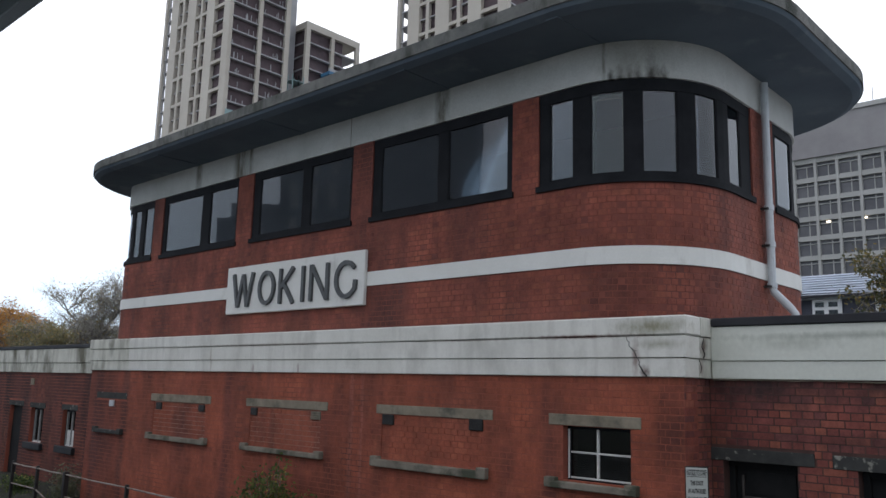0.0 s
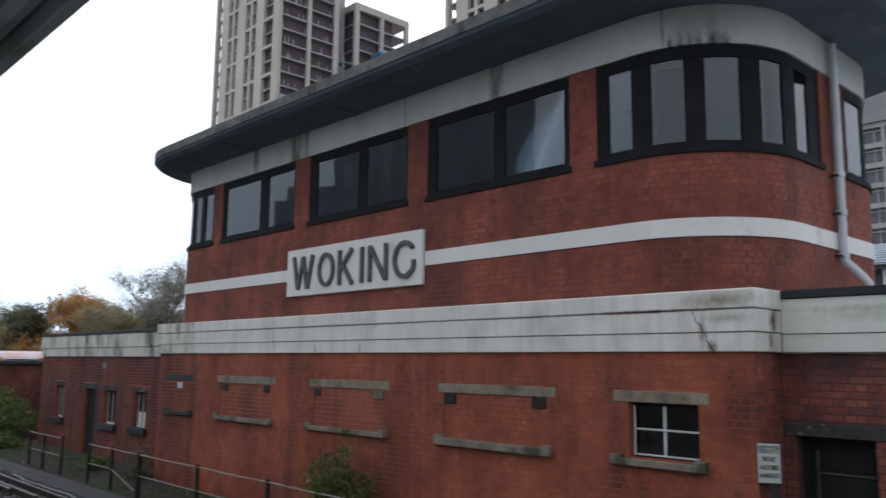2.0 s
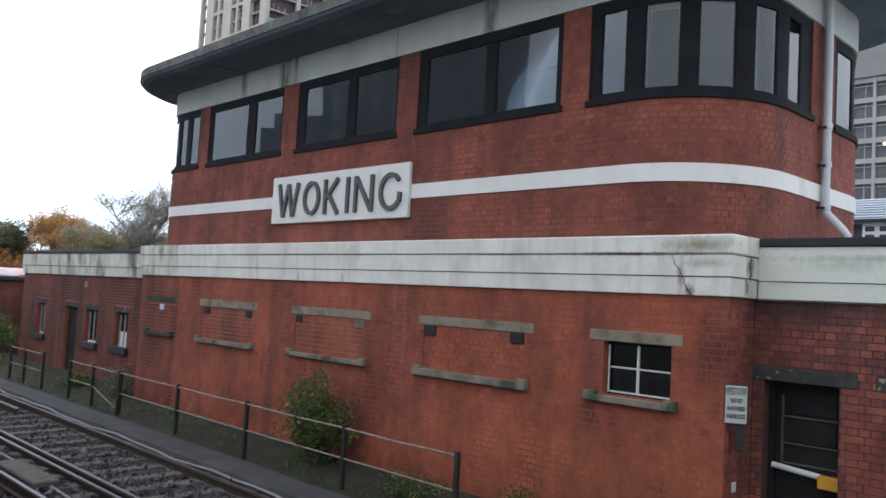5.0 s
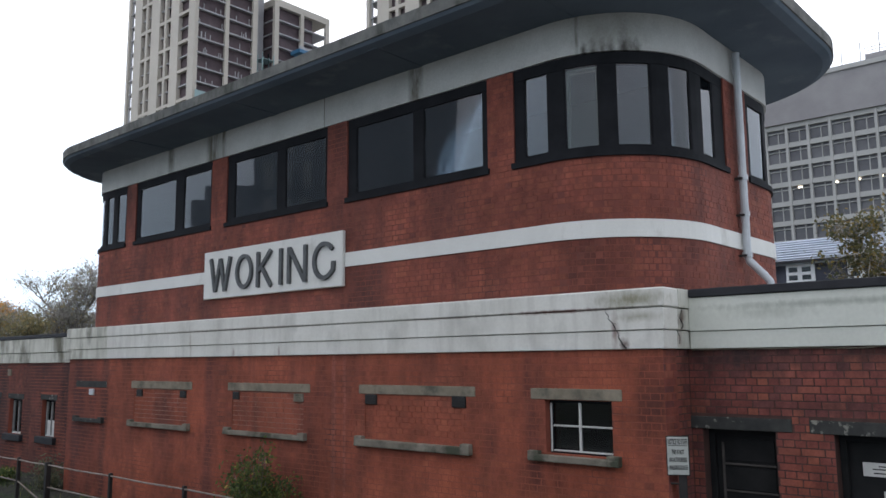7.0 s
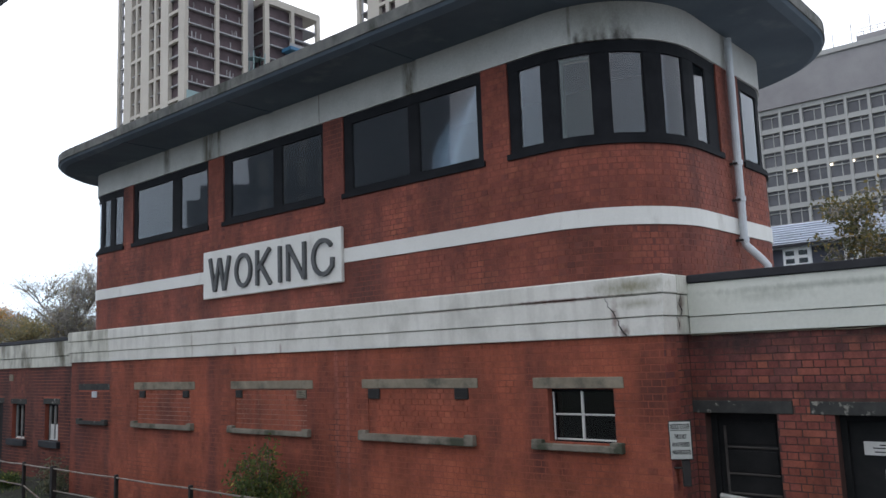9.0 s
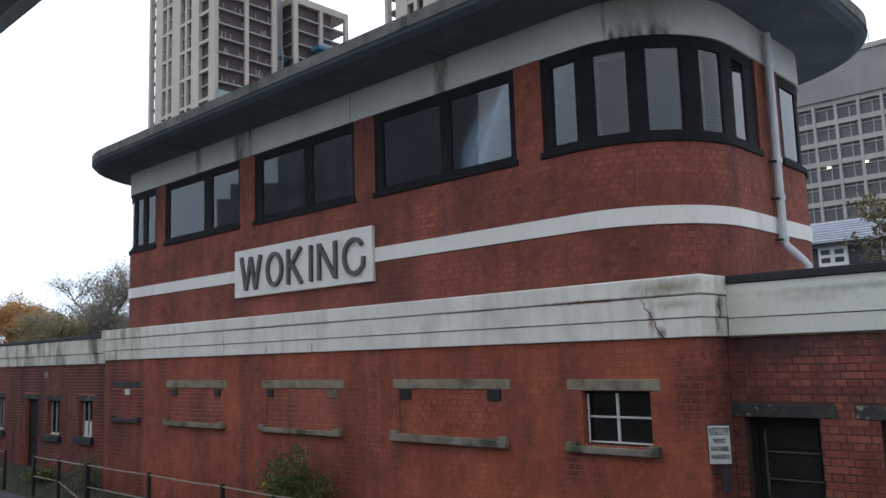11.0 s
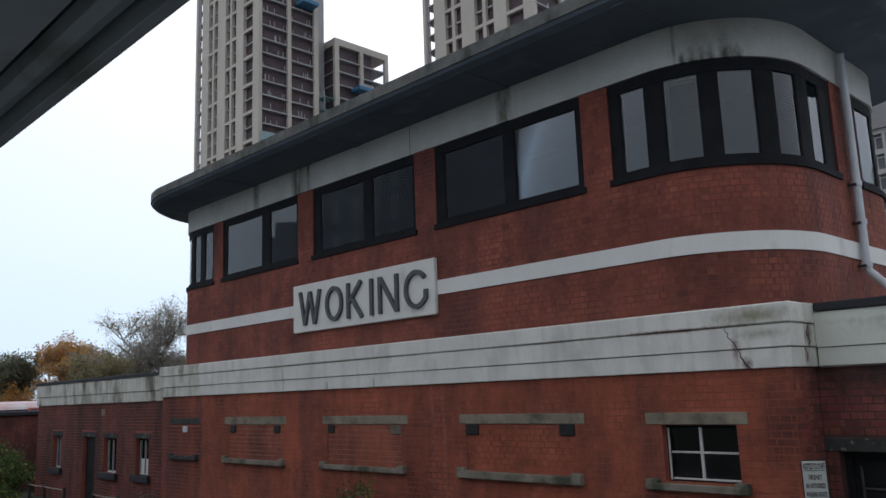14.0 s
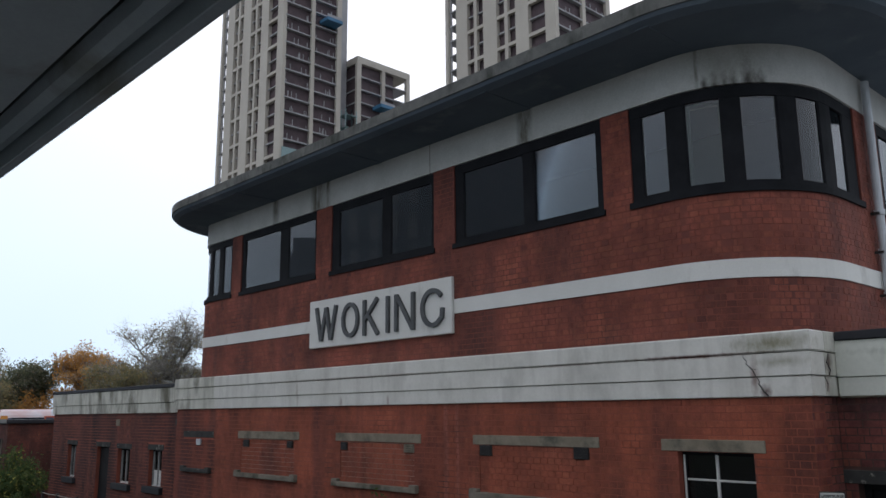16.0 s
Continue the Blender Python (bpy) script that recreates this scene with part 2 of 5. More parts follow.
M_BAND = surface("white_painted_band", (0.63, 0.63, 0.59), (0.70, 0.70, 0.66), 2.0, (0.45, 0.44, 0.40), 2.0, 0.6, 0.8, (1, 1, 0.5), 0.65)
M_SLAB = surface("weathered_concrete", (0.10, 0.105, 0.10), (0.19, 0.19, 0.175), 3.0, (0.05, 0.055, 0.045), 2.5, 0.5, 0.66, (1, 1, 0.5), 0.9, relief=0.8, depth=0.02)
M_SOFFIT = surface("dark_painted_soffit", (0.07, 0.095, 0.12), (0.11, 0.138, 0.165), 0.8, (0.15, 0.172, 0.19), 1.2, 0.58, 0.72, (1, 1, 1), 0.8)
M_FRAME = surface("black_window_paint", (0.009, 0.010, 0.012), (0.017, 0.018, 0.021), 3.0, rough=0.75, spec=0.12)
M_STONE = surface("grey_stone_lintel", (0.17, 0.145, 0.105), (0.27, 0.235, 0.175), 4.0, (0.08, 0.08, 0.06), 3.0, 0.5, 0.7, (1, 1, 1), 0.9)
M_SILL = surface("mossy_stone_sill", (0.13, 0.115, 0.09), (0.25, 0.225, 0.18), 3.0, (0.055, 0.06, 0.04), 2.5, 0.48, 0.64, (1, 1, 1), 0.9)
M_DARKSTONE = surface("sooty_stone_lintel", (0.024, 0.026, 0.025), (0.055, 0.056, 0.052), 4.0, (0.24, 0.235, 0.2), 7.0, 0.6, 0.66, (1, 1, 1), 0.9)
M_FELT = surface("black_roof_felt", (0.012, 0.013, 0.017), (0.025, 0.026, 0.03), 3.0, rough=0.7)
# Roof tops out of view, kept pale to bounce light up to the soffit.
M_DECK = surface("pale_bounce_roof", (0.34, 0.35, 0.35), (0.46, 0.46, 0.45), 2.0, (0.2, 0.2, 0.19), 0.8, 0.5, 0.7)
M_GRILLE = surface("black_iron", (0.012, 0.012, 0.012), (0.03, 0.027, 0.025), 6.0, rough=0.6)
M_PIPE = surface("grey_painted_pipe", (0.44, 0.47, 0.49), (0.56, 0.59, 0.61), 3.0, (0.2, 0.2, 0.19), 4.0, 0.6, 0.74, (1, 1, 0.3), 0.45)
M_LETTER = surface("dark_grey_letter", (0.055, 0.058, 0.06), (0.10, 0.105, 0.105), 5.0, (0.2, 0.2, 0.19), 6.0, 0.6, 0.75, (1, 1, 0.4), 0.6)
M_PAINT = surface("white_gloss_paint", (0.52, 0.52, 0.49), (0.64, 0.64, 0.61), 5.0, rough=0.4)
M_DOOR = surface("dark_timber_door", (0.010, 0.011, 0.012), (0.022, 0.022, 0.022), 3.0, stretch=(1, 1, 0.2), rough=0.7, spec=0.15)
M_INNER = surface("dim_interior_plaster", (0.3, 0.32, 0.32), (0.4, 0.42, 0.42), 1.0)
M_LINING = surface("pale_window_lining", (0.3, 0.3, 0.26), (0.4, 0.4, 0.35), 1.0, rough=0.8)
M_RUST = surface("rusty_rail_side", (0.035, 0.025, 0.02), (0.075, 0.05, 0.036), 8.0, rough=0.85)
M_RAILTOP = surface("polished_rail_head", (0.1, 0.105, 0.12), (0.18, 0.185, 0.205), 8.0, rough=0.45, metal=1.0, relief=0.05)
M_SLEEPER = surface("oily_sleeper", (0.05, 0.046, 0.042), (0.11, 0.1, 0.09), 5.0, rough=0.9)
M_BALLAST = surface("ballast_bed", (0.024, 0.024, 0.026), (0.056, 0.056, 0.06), 14.0, (0.035, 0.03, 0.025), 1.0, 0.5, 0.7, (1, 1, 1), 0.95, relief=1.0, depth=0.03)
M_PATH = surface("grey_asphalt_walkway", (0.028, 0.03, 0.034), (0.05, 0.053, 0.06), 2.0, (0.06, 0.06, 0.055), 1.5, 0.52, 0.7, (1, 1, 1), 0.9, grain=120)
M_SOIL = surface("damp_weedy_soil", (0.018, 0.019, 0.014), (0.04, 0.04, 0.027), 3.0, (0.03, 0.05, 0.015), 1.5, 0.5, 0.65, (1, 1, 1), 0.95, relief=1.0, depth=0.03)
M_GROUND = surface("railway_ground", (0.05, 0.05, 0.042), (0.10, 0.095, 0.08), 0.4, (0.04, 0.055, 0.025), 0.1, 0.5, 0.62, (1, 1, 1), 0.95)
M_CABLE = surface("pale_cable", (0.17, 0.17, 0.165), (0.27, 0.265, 0.255), 6.0, rough=0.7)
M_GALV = surface("galvanised_tube", (0.17, 0.145, 0.125), (0.27, 0.235, 0.2), 7.0, (0.15, 0.09, 0.06), 6.0, 0.5, 0.66, (1, 1, 1), 0.6)
M_CONCRETE = surface("platform_concrete", (0.32, 0.32, 0.3), (0.42, 0.42, 0.4), 2.0)
M_CANOPY = surface("dark_canopy_paint", (0.23, 0.28, 0.31), (0.32, 0.37, 0.4), 1.5, (0.14, 0.145, 0.12), 1.0, 0.55, 0.7, (1, 1, 1), 0.7)
M_CANOPY_PANEL = surface("dingy_canopy_boards", (0.26, 0.27, 0.24), (0.34, 0.345, 0.31), 1.0, (0.08, 0.085, 0.08), 0.9, 0.5, 0.65, (1, 1, 1), 0.8)


def island_surface(name, stops, rough=0.85, transl=0.0):
    m, n, l, b = material(name, rough, 0.0, 0.25)
    pick = n.new("ShaderNodeNewGeometry").outputs["Random Per Island"]
    col = ramp(n, l, pick, stops)
    l.new(col, b.inputs["Base Color"])
    if transl:
        thin = n.new("ShaderNodeBsdfTranslucent")
        l.new(col, thin.inputs["Color"])
        both = n.new("ShaderNodeMixShader")
        both.inputs[0].default_value = transl
        l.new(b.outputs[0], both.inputs[1])
        l.new(thin.outputs[0], both.inputs[2])
        l.new(both.outputs[0], n["Material Output"].inputs[0])
    return m


M_STONES = island_surface("ballast_stones", [(0.0, (0.022, 0.022, 0.024)), (0.5, (0.058, 0.058, 0.063)), (0.85, (0.1, 0.1, 0.107)), (1.0, (0.18, 0.18, 0.185))])
# Leaf colours of the far trees are lifted to stand for distance haze.
M_LEAF = {
    "orange": island_surface("orange_leaves", [(0.0, (0.406, 0.217, 0.072)), (0.6, (0.638, 0.348, 0.102)), (1.0, (0.377, 0.246, 0.116))], 0.8, 0.5),
    "olive": island_surface("olive_leaves", [(0.0, (0.2, 0.205, 0.125)), (0.6, (0.31, 0.285, 0.155)), (1.0, (0.43, 0.31, 0.15))], 0.8, 0.5),
    "dark": island_surface("dark_leaves", [(0.0, (0.105, 0.120, 0.083)), (0.7, (0.165, 0.180, 0.112)), (1.0, (0.255, 0.225, 0.135))], 0.8, 0.45),
    "green": island_surface("green_leaves", [(0.0, (0.048, 0.084, 0.030)), (0.6, (0.090, 0.138, 0.048)), (0.9, (0.144, 0.168, 0.054)), (1.0, (0.456, 0.432, 0.096))], 0.8, 0.4),
    "yellow": island_surface("yellow_green_leaves", [(0.0, (0.07, 0.08, 0.045)), (0.55, (0.12, 0.115, 0.055)), (0.85, (0.26, 0.19, 0.055)), (1.0, (0.17, 0.12, 0.055))], 0.8, 0.5),
}
M_LEAF["lime"] = island_surface("pale_green_leaves", [(0.0, (0.05, 0.08, 0.03)), (0.55, (0.09, 0.13, 0.042)), (0.92, (0.17, 0.19, 0.055)), (1.0, (0.42, 0.38, 0.09))], 0.8, 0.45)
# Twig grey is lightened: distance haze put into the colour.
M_TWIG = surface("haze_paled_twigs", (0.30, 0.28, 0.25), (0.42, 0.39, 0.35), 6.0)
M_BARK = surface("grey_brown_bark", (0.15, 0.14, 0.125), (0.22, 0.205, 0.18), 6.0)


def glass_material(name, mirror, tint, wave=0.0, wave_scale=0.8):
    m = bpy.data.materials.new(name)
    m.use_nodes = True
    n, l = m.node_tree.nodes, m.node_tree.links
    n.clear()
    out = n.new("ShaderNodeOutputMaterial")
    gl = n.new("ShaderNodeBsdfGlossy")
    gl.inputs["Roughness"].default_value = 0.02
    gl.inputs["Color"].default_value = (0.82, 0.84, 0.86, 1)
    tr = n.new("ShaderNodeBsdfTransparent")
    tr.inputs["Color"].default_value = (*tint, 1)
    fr = n.new("ShaderNodeFresnel")
    fr.inputs["IOR"].default_value = 1.5
    add = n.new("ShaderNodeMath")
    add.operation, add.use_clamp = "ADD", True
    add.inputs[1].default_value = mirror
    mx = n.new("ShaderNodeMixShader")
    l.new(fr.outputs[0], add.inputs[0])
    l.new(add.outputs[0], mx.inputs[0])
    l.new(tr.outputs[0], mx.inputs[1])
    l.new(gl.outputs[0], mx.inputs[2])
    l.new(mx.outputs[0], out.inputs[0])
    if wave:
        # old drawn glass: the face's normal wanders by a fraction of a degree
        geo = n.new("ShaderNodeNewGeometry")
        t = n.new("ShaderNodeTexNoise")
        t.inputs["Scale"].default_value, t.inputs["Detail"].default_value = wave_scale, 0.0
        l.new(geo.outputs["Position"], t.inputs["Vector"])
        lean = n.new("ShaderNodeVectorMath")
        lean.operation = "MULTIPLY_ADD"
        lean.inputs[1].default_value = (wave, wave, wave)
        unit = n.new("ShaderNodeVectorMath")
        unit.operation = "NORMALIZE"
        l.new(t.outputs["Color"], lean.inputs[0])
        l.new(geo.outputs["Normal"], lean.inputs[2])
        l.new(lean.outputs[0], unit.inputs[0])
        l.new(unit.outputs[0], gl.inputs["Normal"])
    return m


M_GLASS = glass_material("old_window_glass", 0.03, (0.5, 0.56, 0.6), 0.005, 0.9)
M_GLASS_CLEAR = glass_material("clear_window_glass", 0.015, (0.6, 0.66, 0.66), 0.01, 1.1)
M_GLASS_DARK = glass_material("dirty_small_glass", 0.0, (0.3, 0.33, 0.33), 0.01, 2.0)


# ---- building helpers ----
def link_mesh(name, mesh, parent=None):
    ob = new(name, mesh)
    if parent is not None:
        ob.parent = parent
    return ob


def part(name, bm, mat, parent, label=""):
    """One bmesh as one mesh object under a thing or a part."""
    mesh = bpy.data.meshes.new(name)
    bmesh.ops.recalc_face_normals(bm, faces=bm.faces)
    bm.to_mesh(mesh)
    bm.free()
    for one in (mat if isinstance(mat, (list, tuple)) else (mat,)):
        mesh.materials.append(one)
    ob = link_mesh(name, mesh, parent)
    if label:
        ob["label"] = label
    return ob


def raw(name, verts, faces, mat, parent=None, kind=""):
    mesh = bpy.data.meshes.new(name)
    mesh.from_pydata(verts, [], faces)
    mesh.materials.append(mat)
    mesh.update()
    ob = link_mesh(name, mesh, parent)
    if kind:
        ob["kind"] = kind
    return ob


def thing(name, label, category, group="", kind="", at=(0, 0, 0)):
    ob = new(name)
    ob.location = at
    ob.empty_display_size = 0.2
    return tagged(ob, label, category, group, kind)


def box(bm, x0, x1, y0, y1, z0, z1, bevel=0.0, m=None):
    r = bmesh.ops.create_cube(bm, size=1.0)
    vs = r["verts"]
    bmesh.ops.scale(bm, vec=(x1 - x0, y1 - y0, z1 - z0), verts=vs)
    bmesh.ops.translate(bm, vec=((x0 + x1) / 2, (y0 + y1) / 2, (z0 + z1) / 2), verts=vs)
    if m is not None:
        bmesh.ops.transform(bm, matrix=m, verts=vs)
    if bevel:
        es = list({e for v in vs for e in v.link_edges})
        bmesh.ops.bevel(bm, geom=es, offset=bevel, segments=1, affect="EDGES", clamp_overlap=True)
    return vs


def boxed(*args, **kw):
    bm = bmesh.new()
    box(bm, *args, **kw)
    return bm


def tube(bm, points, radius, sides=8, end_radius=None):
    """A tube along points, tapering to end_radius."""
    pts = [Vector(p) for p in points]
    rings = []
    for k, p in enumerate(pts):
        d = (pts[min(k + 1, len(pts) - 1)] - pts[max(k - 1, 0)]).normalized()
        side = d.cross(Vector((0, 0, 1)) if abs(d.z) < 0.9 else Vector((1, 0, 0))).normalized()
        up = side.cross(d)
        r = radius if end_radius is None else radius + (end_radius - radius) * k / (len(pts) - 1)
        rings.append([bm.verts.new(p + r * (math.cos(a) * side + math.sin(a) * up)) for a in (2 * math.pi * j / sides for j in range(sides))])
    for a, b in zip(rings, rings[1:]):
        for j in range(sides):
            bm.faces.new((a[j], a[(j + 1) % sides], b[(j + 1) % sides], b[j]))
    bm.faces.new(rings[0][::-1])
    bm.faces.new(rings[-1])


def tubed(points, radius, sides=8, end_radius=None):
    bm = bmesh.new()
    tube(bm, points, radius, sides, end_radius)
    return bm


def panel_with_holes(bm, u0, u1, z0, z1, depth, holes, place):
    """A wall of that depth from u0 to u1, open at the holes (u0, u1, z0, z1); place(u, d) gives x, y."""
    us = sorted({u0, u1, *(min(max(h[k], u0), u1) for h in holes for k in (0, 1))})
    zs = sorted({z0, z1, *(min(max(h[k], z0), z1) for h in holes for k in (2, 3))})
    for a, b in zip(us, us[1:]):
        run = None
        for c, d in zip(zs, zs[1:]):
            if any(h[0] <= (a + b) / 2 <= h[1] and h[2] <= (c + d) / 2 <= h[3] for h in holes):
                if run:
                    slab(bm, a, b, *run, depth, place)
                run = None
            else:
                run = (run[0], d) if run else (c, d)
        if run:
            slab(bm, a, b, *run, depth, place)
    bmesh.ops.remove_doubles(bm, verts=bm.verts, dist=0.0005)


def slab(bm, u0, u1, z0, z1, depth, place):
    c = [(*place(u, d), z) for z in (z0, z1) for d in (0, depth) for u in (u0, u1)]
    v = [bm.verts.new(p) for p in c]
    for f in ((0, 1, 3, 2), (4, 6, 7, 5), (0, 4, 5, 1), (2, 3, 7, 6), (0, 2, 6, 4), (1, 5, 7, 3)):
        bm.faces.new([v[k] for k in f])


class Rounded:
    """A rounded rectangle in plan, walked from its front's start to the right and round; its two ends may have radii of their own."""

    def __init__(self, x0, x1, y0, y1, r, left_r=None):
        self.x0, self.x1, self.y0, self.y1, self.r = x0, x1, y0, y1, r
        self.left_r = q = left_r or r
        self.lx, self.ly, self.arc = x1 - x0 - r - q, y1 - y0 - 2 * r, r * math.pi / 2
        self.runs = [(self.lx, (x0 + q, y0), r, -90), (self.ly, (x1, y0 + r), r, 0),
                     (self.lx, (x1 - r, y1), q, 90), (y1 - y0 - 2 * q, (x0, y1 - q), q, 180)]
        self.total = sum(length + radius * math.pi / 2 for length, _, radius, _ in self.runs)

    def at(self, s, out=0.0):
        s %= self.total
        for length, start, r, ang in self.runs:
            a = radians(ang)
            n, t = (math.cos(a), math.sin(a)), (-math.sin(a), math.cos(a))
            if s <= length:
                return start[0] + out * n[0] + s * t[0], start[1] + out * n[1] + s * t[1]
            s -= length
            if s <= r * math.pi / 2:
                cx, cy = start[0] + length * t[0] - r * n[0], start[1] + length * t[1] - r * n[1]
                b = a + s / r
                return cx + (r + out) * math.cos(b), cy + (r + out) * math.sin(b)
            s -= r * math.pi / 2
        return self.at(0.0, out)

    def cuts(self, s0, s1, step=0.12):
        """Places to cut a strip: its ends, and close steps where the plan bends."""
        res = {round(s0, 5), round(s1, 5)}
        mark = 0.0
        for length, _, r, _ in self.runs:
            mark += length
            arc = r * math.pi / 2
            count = max(2, int(arc / step))
            for lap in (-1, 0, 1):
                for j in range(count + 1):
                    s = mark + lap * self.total + arc * j / count
                    if s0 < s < s1:
                        res.add(round(s, 5))
            mark += arc
        return sorted(res)

    def strip(self, bm, s0, s1, z0, z1, out, inner, step=0.12):
        ss = self.cuts(s0, s1, step)
        rows = []
        for s in ss:
            a, b = self.at(s, out), self.at(s, inner)
            rows.append([bm.verts.new((*a, z0)), bm.verts.new((*a, z1)), bm.verts.new((*b, z1)), bm.verts.new((*b, z0))])
        for p, q in zip(rows, rows[1:]):
            for j in range(4):
                bm.faces.new((p[j], q[j], q[(j + 1) % 4], p[(j + 1) % 4]))
        bm.faces.new(rows[0])
        bm.faces.new(rows[-1][::-1])

    def plate(self, bm, z0, z1, out=0.0):
        ss = self.cuts(0.0, self.total)[:-1]
        low = [bm.verts.new((*self.at(s, out), z0)) for s in ss]
        high = [bm.verts.new((*self.at(s, out), z1)) for s in ss]
        bm.faces.new(low[::-1])
        bm.faces.new(high)
        for k in range(len(ss)):
            j = (k + 1) % len(ss)
            bm.faces.new((low[k], low[j], high[j], high[k]))


COURSE, BRICK_H, BRICK_L = 0.082, 0.0755, 0.242


def brick_spans(u0, u1, z0, z1, holes, seed, jitter=0.0015, bond=2):
    """English bond: rows of stretchers and of headers in turn, cut at the openings. Gives u0, u1, z0, z1, proud."""
    rng = random.Random(seed)
    row, z = 0, z0
    while z + 0.02 < z1:
        top = min(z + BRICK_H, z1)
        length = BRICK_L if row % bond == 0 else BRICK_L / 2
        u = u0 - (0.0 if row % 2 == 0 else BRICK_L / 4)
        mid = (z + top) / 2
        blocks = sorted((h[0], h[1]) for h in holes if h[2] < mid < h[3])
        while u < u1:
            a, b = max(u, u0), min(u + length - 0.007, u1)
            pieces = [(a, b)]
            for h0, h1 in blocks:
                pieces = [q for p in pieces for q in ((p[0], min(p[1], h0)), (max(p[0], h1), p[1])) if q[1] - q[0] > 0.025]
            for p0, p1 in pieces:
                if p1 - p0 > 0.025:
                    yield p0, p1, z + rng.uniform(-0.001, 0.001), top + rng.uniform(-0.001, 0.001), 0.003 + rng.uniform(-jitter, jitter)
            u += length
        z += COURSE
        row += 1


def brick_field(name, spans, place, mat, parent, chamfer=0.004):
    """Every brick with its own edges: a chamfered face standing proud of the mortar; place(u, out) gives x, y."""
    verts, faces = [], []
    for a, b, z0, z1, proud in spans:
        n = len(verts)
        for u, z, o in ((a, z0, -0.004), (b, z0, -0.004), (b, z1, -0.004), (a, z1, -0.004),
                        (a + chamfer, z0 + chamfer, proud), (b - chamfer, z0 + chamfer, proud), (b - chamfer, z1 - chamfer, proud), (a + chamfer, z1 - chamfer, proud)):
            verts.append((*place(u, o), z))
        faces += [(n + 4, n + 5, n + 6, n + 7)] + [(n + k, n + (k + 1) % 4, n + 4 + (k + 1) % 4, n + 4 + k) for k in range(4)]
    return raw(name, verts, faces, mat, parent, "stuff")


# ---- ground and railway ----
ground = raw("ground", [(-1500, -1500, -0.34), (1500, -1500, -0.34), (1500, 1500, -0.34), (-1500, 1500, -0.34)], [(0, 1, 2, 3)], M_GROUND)
tagged(ground, "dull railway land with patchy weeds", "ground", kind="structure")


def strip_sheet(name, x0, x1, ys, zs, mat, label, category, step=0.5, rough=0.01, seed=0):
    """An uneven sheet along the line, through the levels zs at the lines ys."""
    nx = int((x1 - x0) / step)
    verts, faces = [], []
    for i in range(nx + 1):
        x = x0 + (x1 - x0) * i / nx
        for y, z in zip(ys, zs):
            verts.append((x, y + rough * 2 * noise.noise((x * 0.7, y, seed)), z + rough * noise.noise((x * 1.3, y * 3.0, seed + 5))))
    k = len(ys)
    for i in range(nx):
        for j in range(k - 1):
            faces.append((i * k + j, (i + 1) * k + j, (i + 1) * k + j + 1, i * k + j + 1))
    return tagged(raw(name, verts, faces, mat), label, category, kind="structure")


strip_sheet("ballast_bed", -120, 14, [-7.42, -7.0, -6.0, -5.0, -4.4, -3.6, -2.9, -2.1, -1.72], [-0.3, -0.26, -0.25, -0.26, -0.27, -0.25, -0.25, -0.25, -0.2],
            M_BALLAST, "grey crushed stone bed under the tracks", "ballast", 0.4, 0.02, 3)
strip_sheet("walkway", -60, 14, [-1.86, -1.8, -1.5, -1.2, -1.16], [-0.25, -0.13, -0.11, -0.12, -0.2], M_PATH,
            "grey asphalt walkway beside the track", "walkway", 0.5, 0.02, 9)
strip_sheet("verge", -60, 14, [-1.22, -1.0, -0.6, -0.2, 0.0, 0.9], [-0.17, -0.1, -0.05, 0.0, 0.02, 0.02], M_SOIL,
            "damp dark soil with weeds along the wall", "verge", 0.3, 0.04, 17)

platform = thing("platform", "concrete station platform with a pale edge", "platform", kind="structure")
part("slab", boxed(-60, 30, -14, -7.62, -0.34, 0.88, 0.01), M_CONCRETE, platform)
part("coping_edge", boxed(-60, 30, -7.62, -7.42, 0.8, 0.9, 0.015), M_WHITE, platform, "pale platform edge")


def rail_profile(x0, x1, y, top, name, label, group="rails", tilt=0.0):
    rail = thing(name, label, "rail", group)
    bm = bmesh.new()
    box(bm, x0, x1, y - 0.07, y + 0.07, top - 0.155, top - 0.135)
    box(bm, x0, x1, y - 0.01, y + 0.01, top - 0.135, top - 0.045)
    box(bm, x0, x1, y - 0.035, y + 0.035, top - 0.045, top - 0.004, 0.006)
    part("web", bm, M_RUST, rail, "rusty brown rail side")
    part("head", boxed(x0, x1, y - 0.024, y + 0.024, top - 0.004, top + 0.002), M_RAILTOP, rail, "polished steel rail head")
    return rail


for y in (-2.2, -3.635, -5.25, -6.685):
    rail_profile(-110, 14, y, -0.1, "running_rail", "steel running rail with a bright worn head")
rail_profile(-110, -14.6, -2.6, -0.09, "check_rail", "short steel check rail with a bright head")
rail_profile(-110, -16.0, -2.72, -0.09, "check_rail", "short steel check rail with a bright head")
rail_profile(-110, -15.5, -3.2, -0.1, "switch_rail", "rusty tapered switch rail lying between the tracks")
rail_profile(-110, 14, -3.78, -0.13, "guard_rail", "dark rusty guard rail close to the running rail")
rail_profile(-110, 14, -4.72, -0.02, "conductor_rail", "wide conductor rail with a bright top")

sleeper_mesh = None
for line, y in (("near", -2.92), ("far", -5.97)):
    track = thing("sleeper_row", "row of dark oily timber sleepers in ballast", "sleepers", "sleeper rows")
    for k in range(150):
        x = 13.5 - k * 0.65 - (0.2 if line == "far" else 0)
        if sleeper_mesh is None:
            ob = part("sleeper", boxed(-0.125, 0.125, -1.3, 1.3, -0.12, 0.0, 0.012), M_SLEEPER, track)
            sleeper_mesh = ob.data
        else:
            ob = link_mesh("sleeper", sleeper_mesh, track)
        ob.location = (x, y, -0.225)


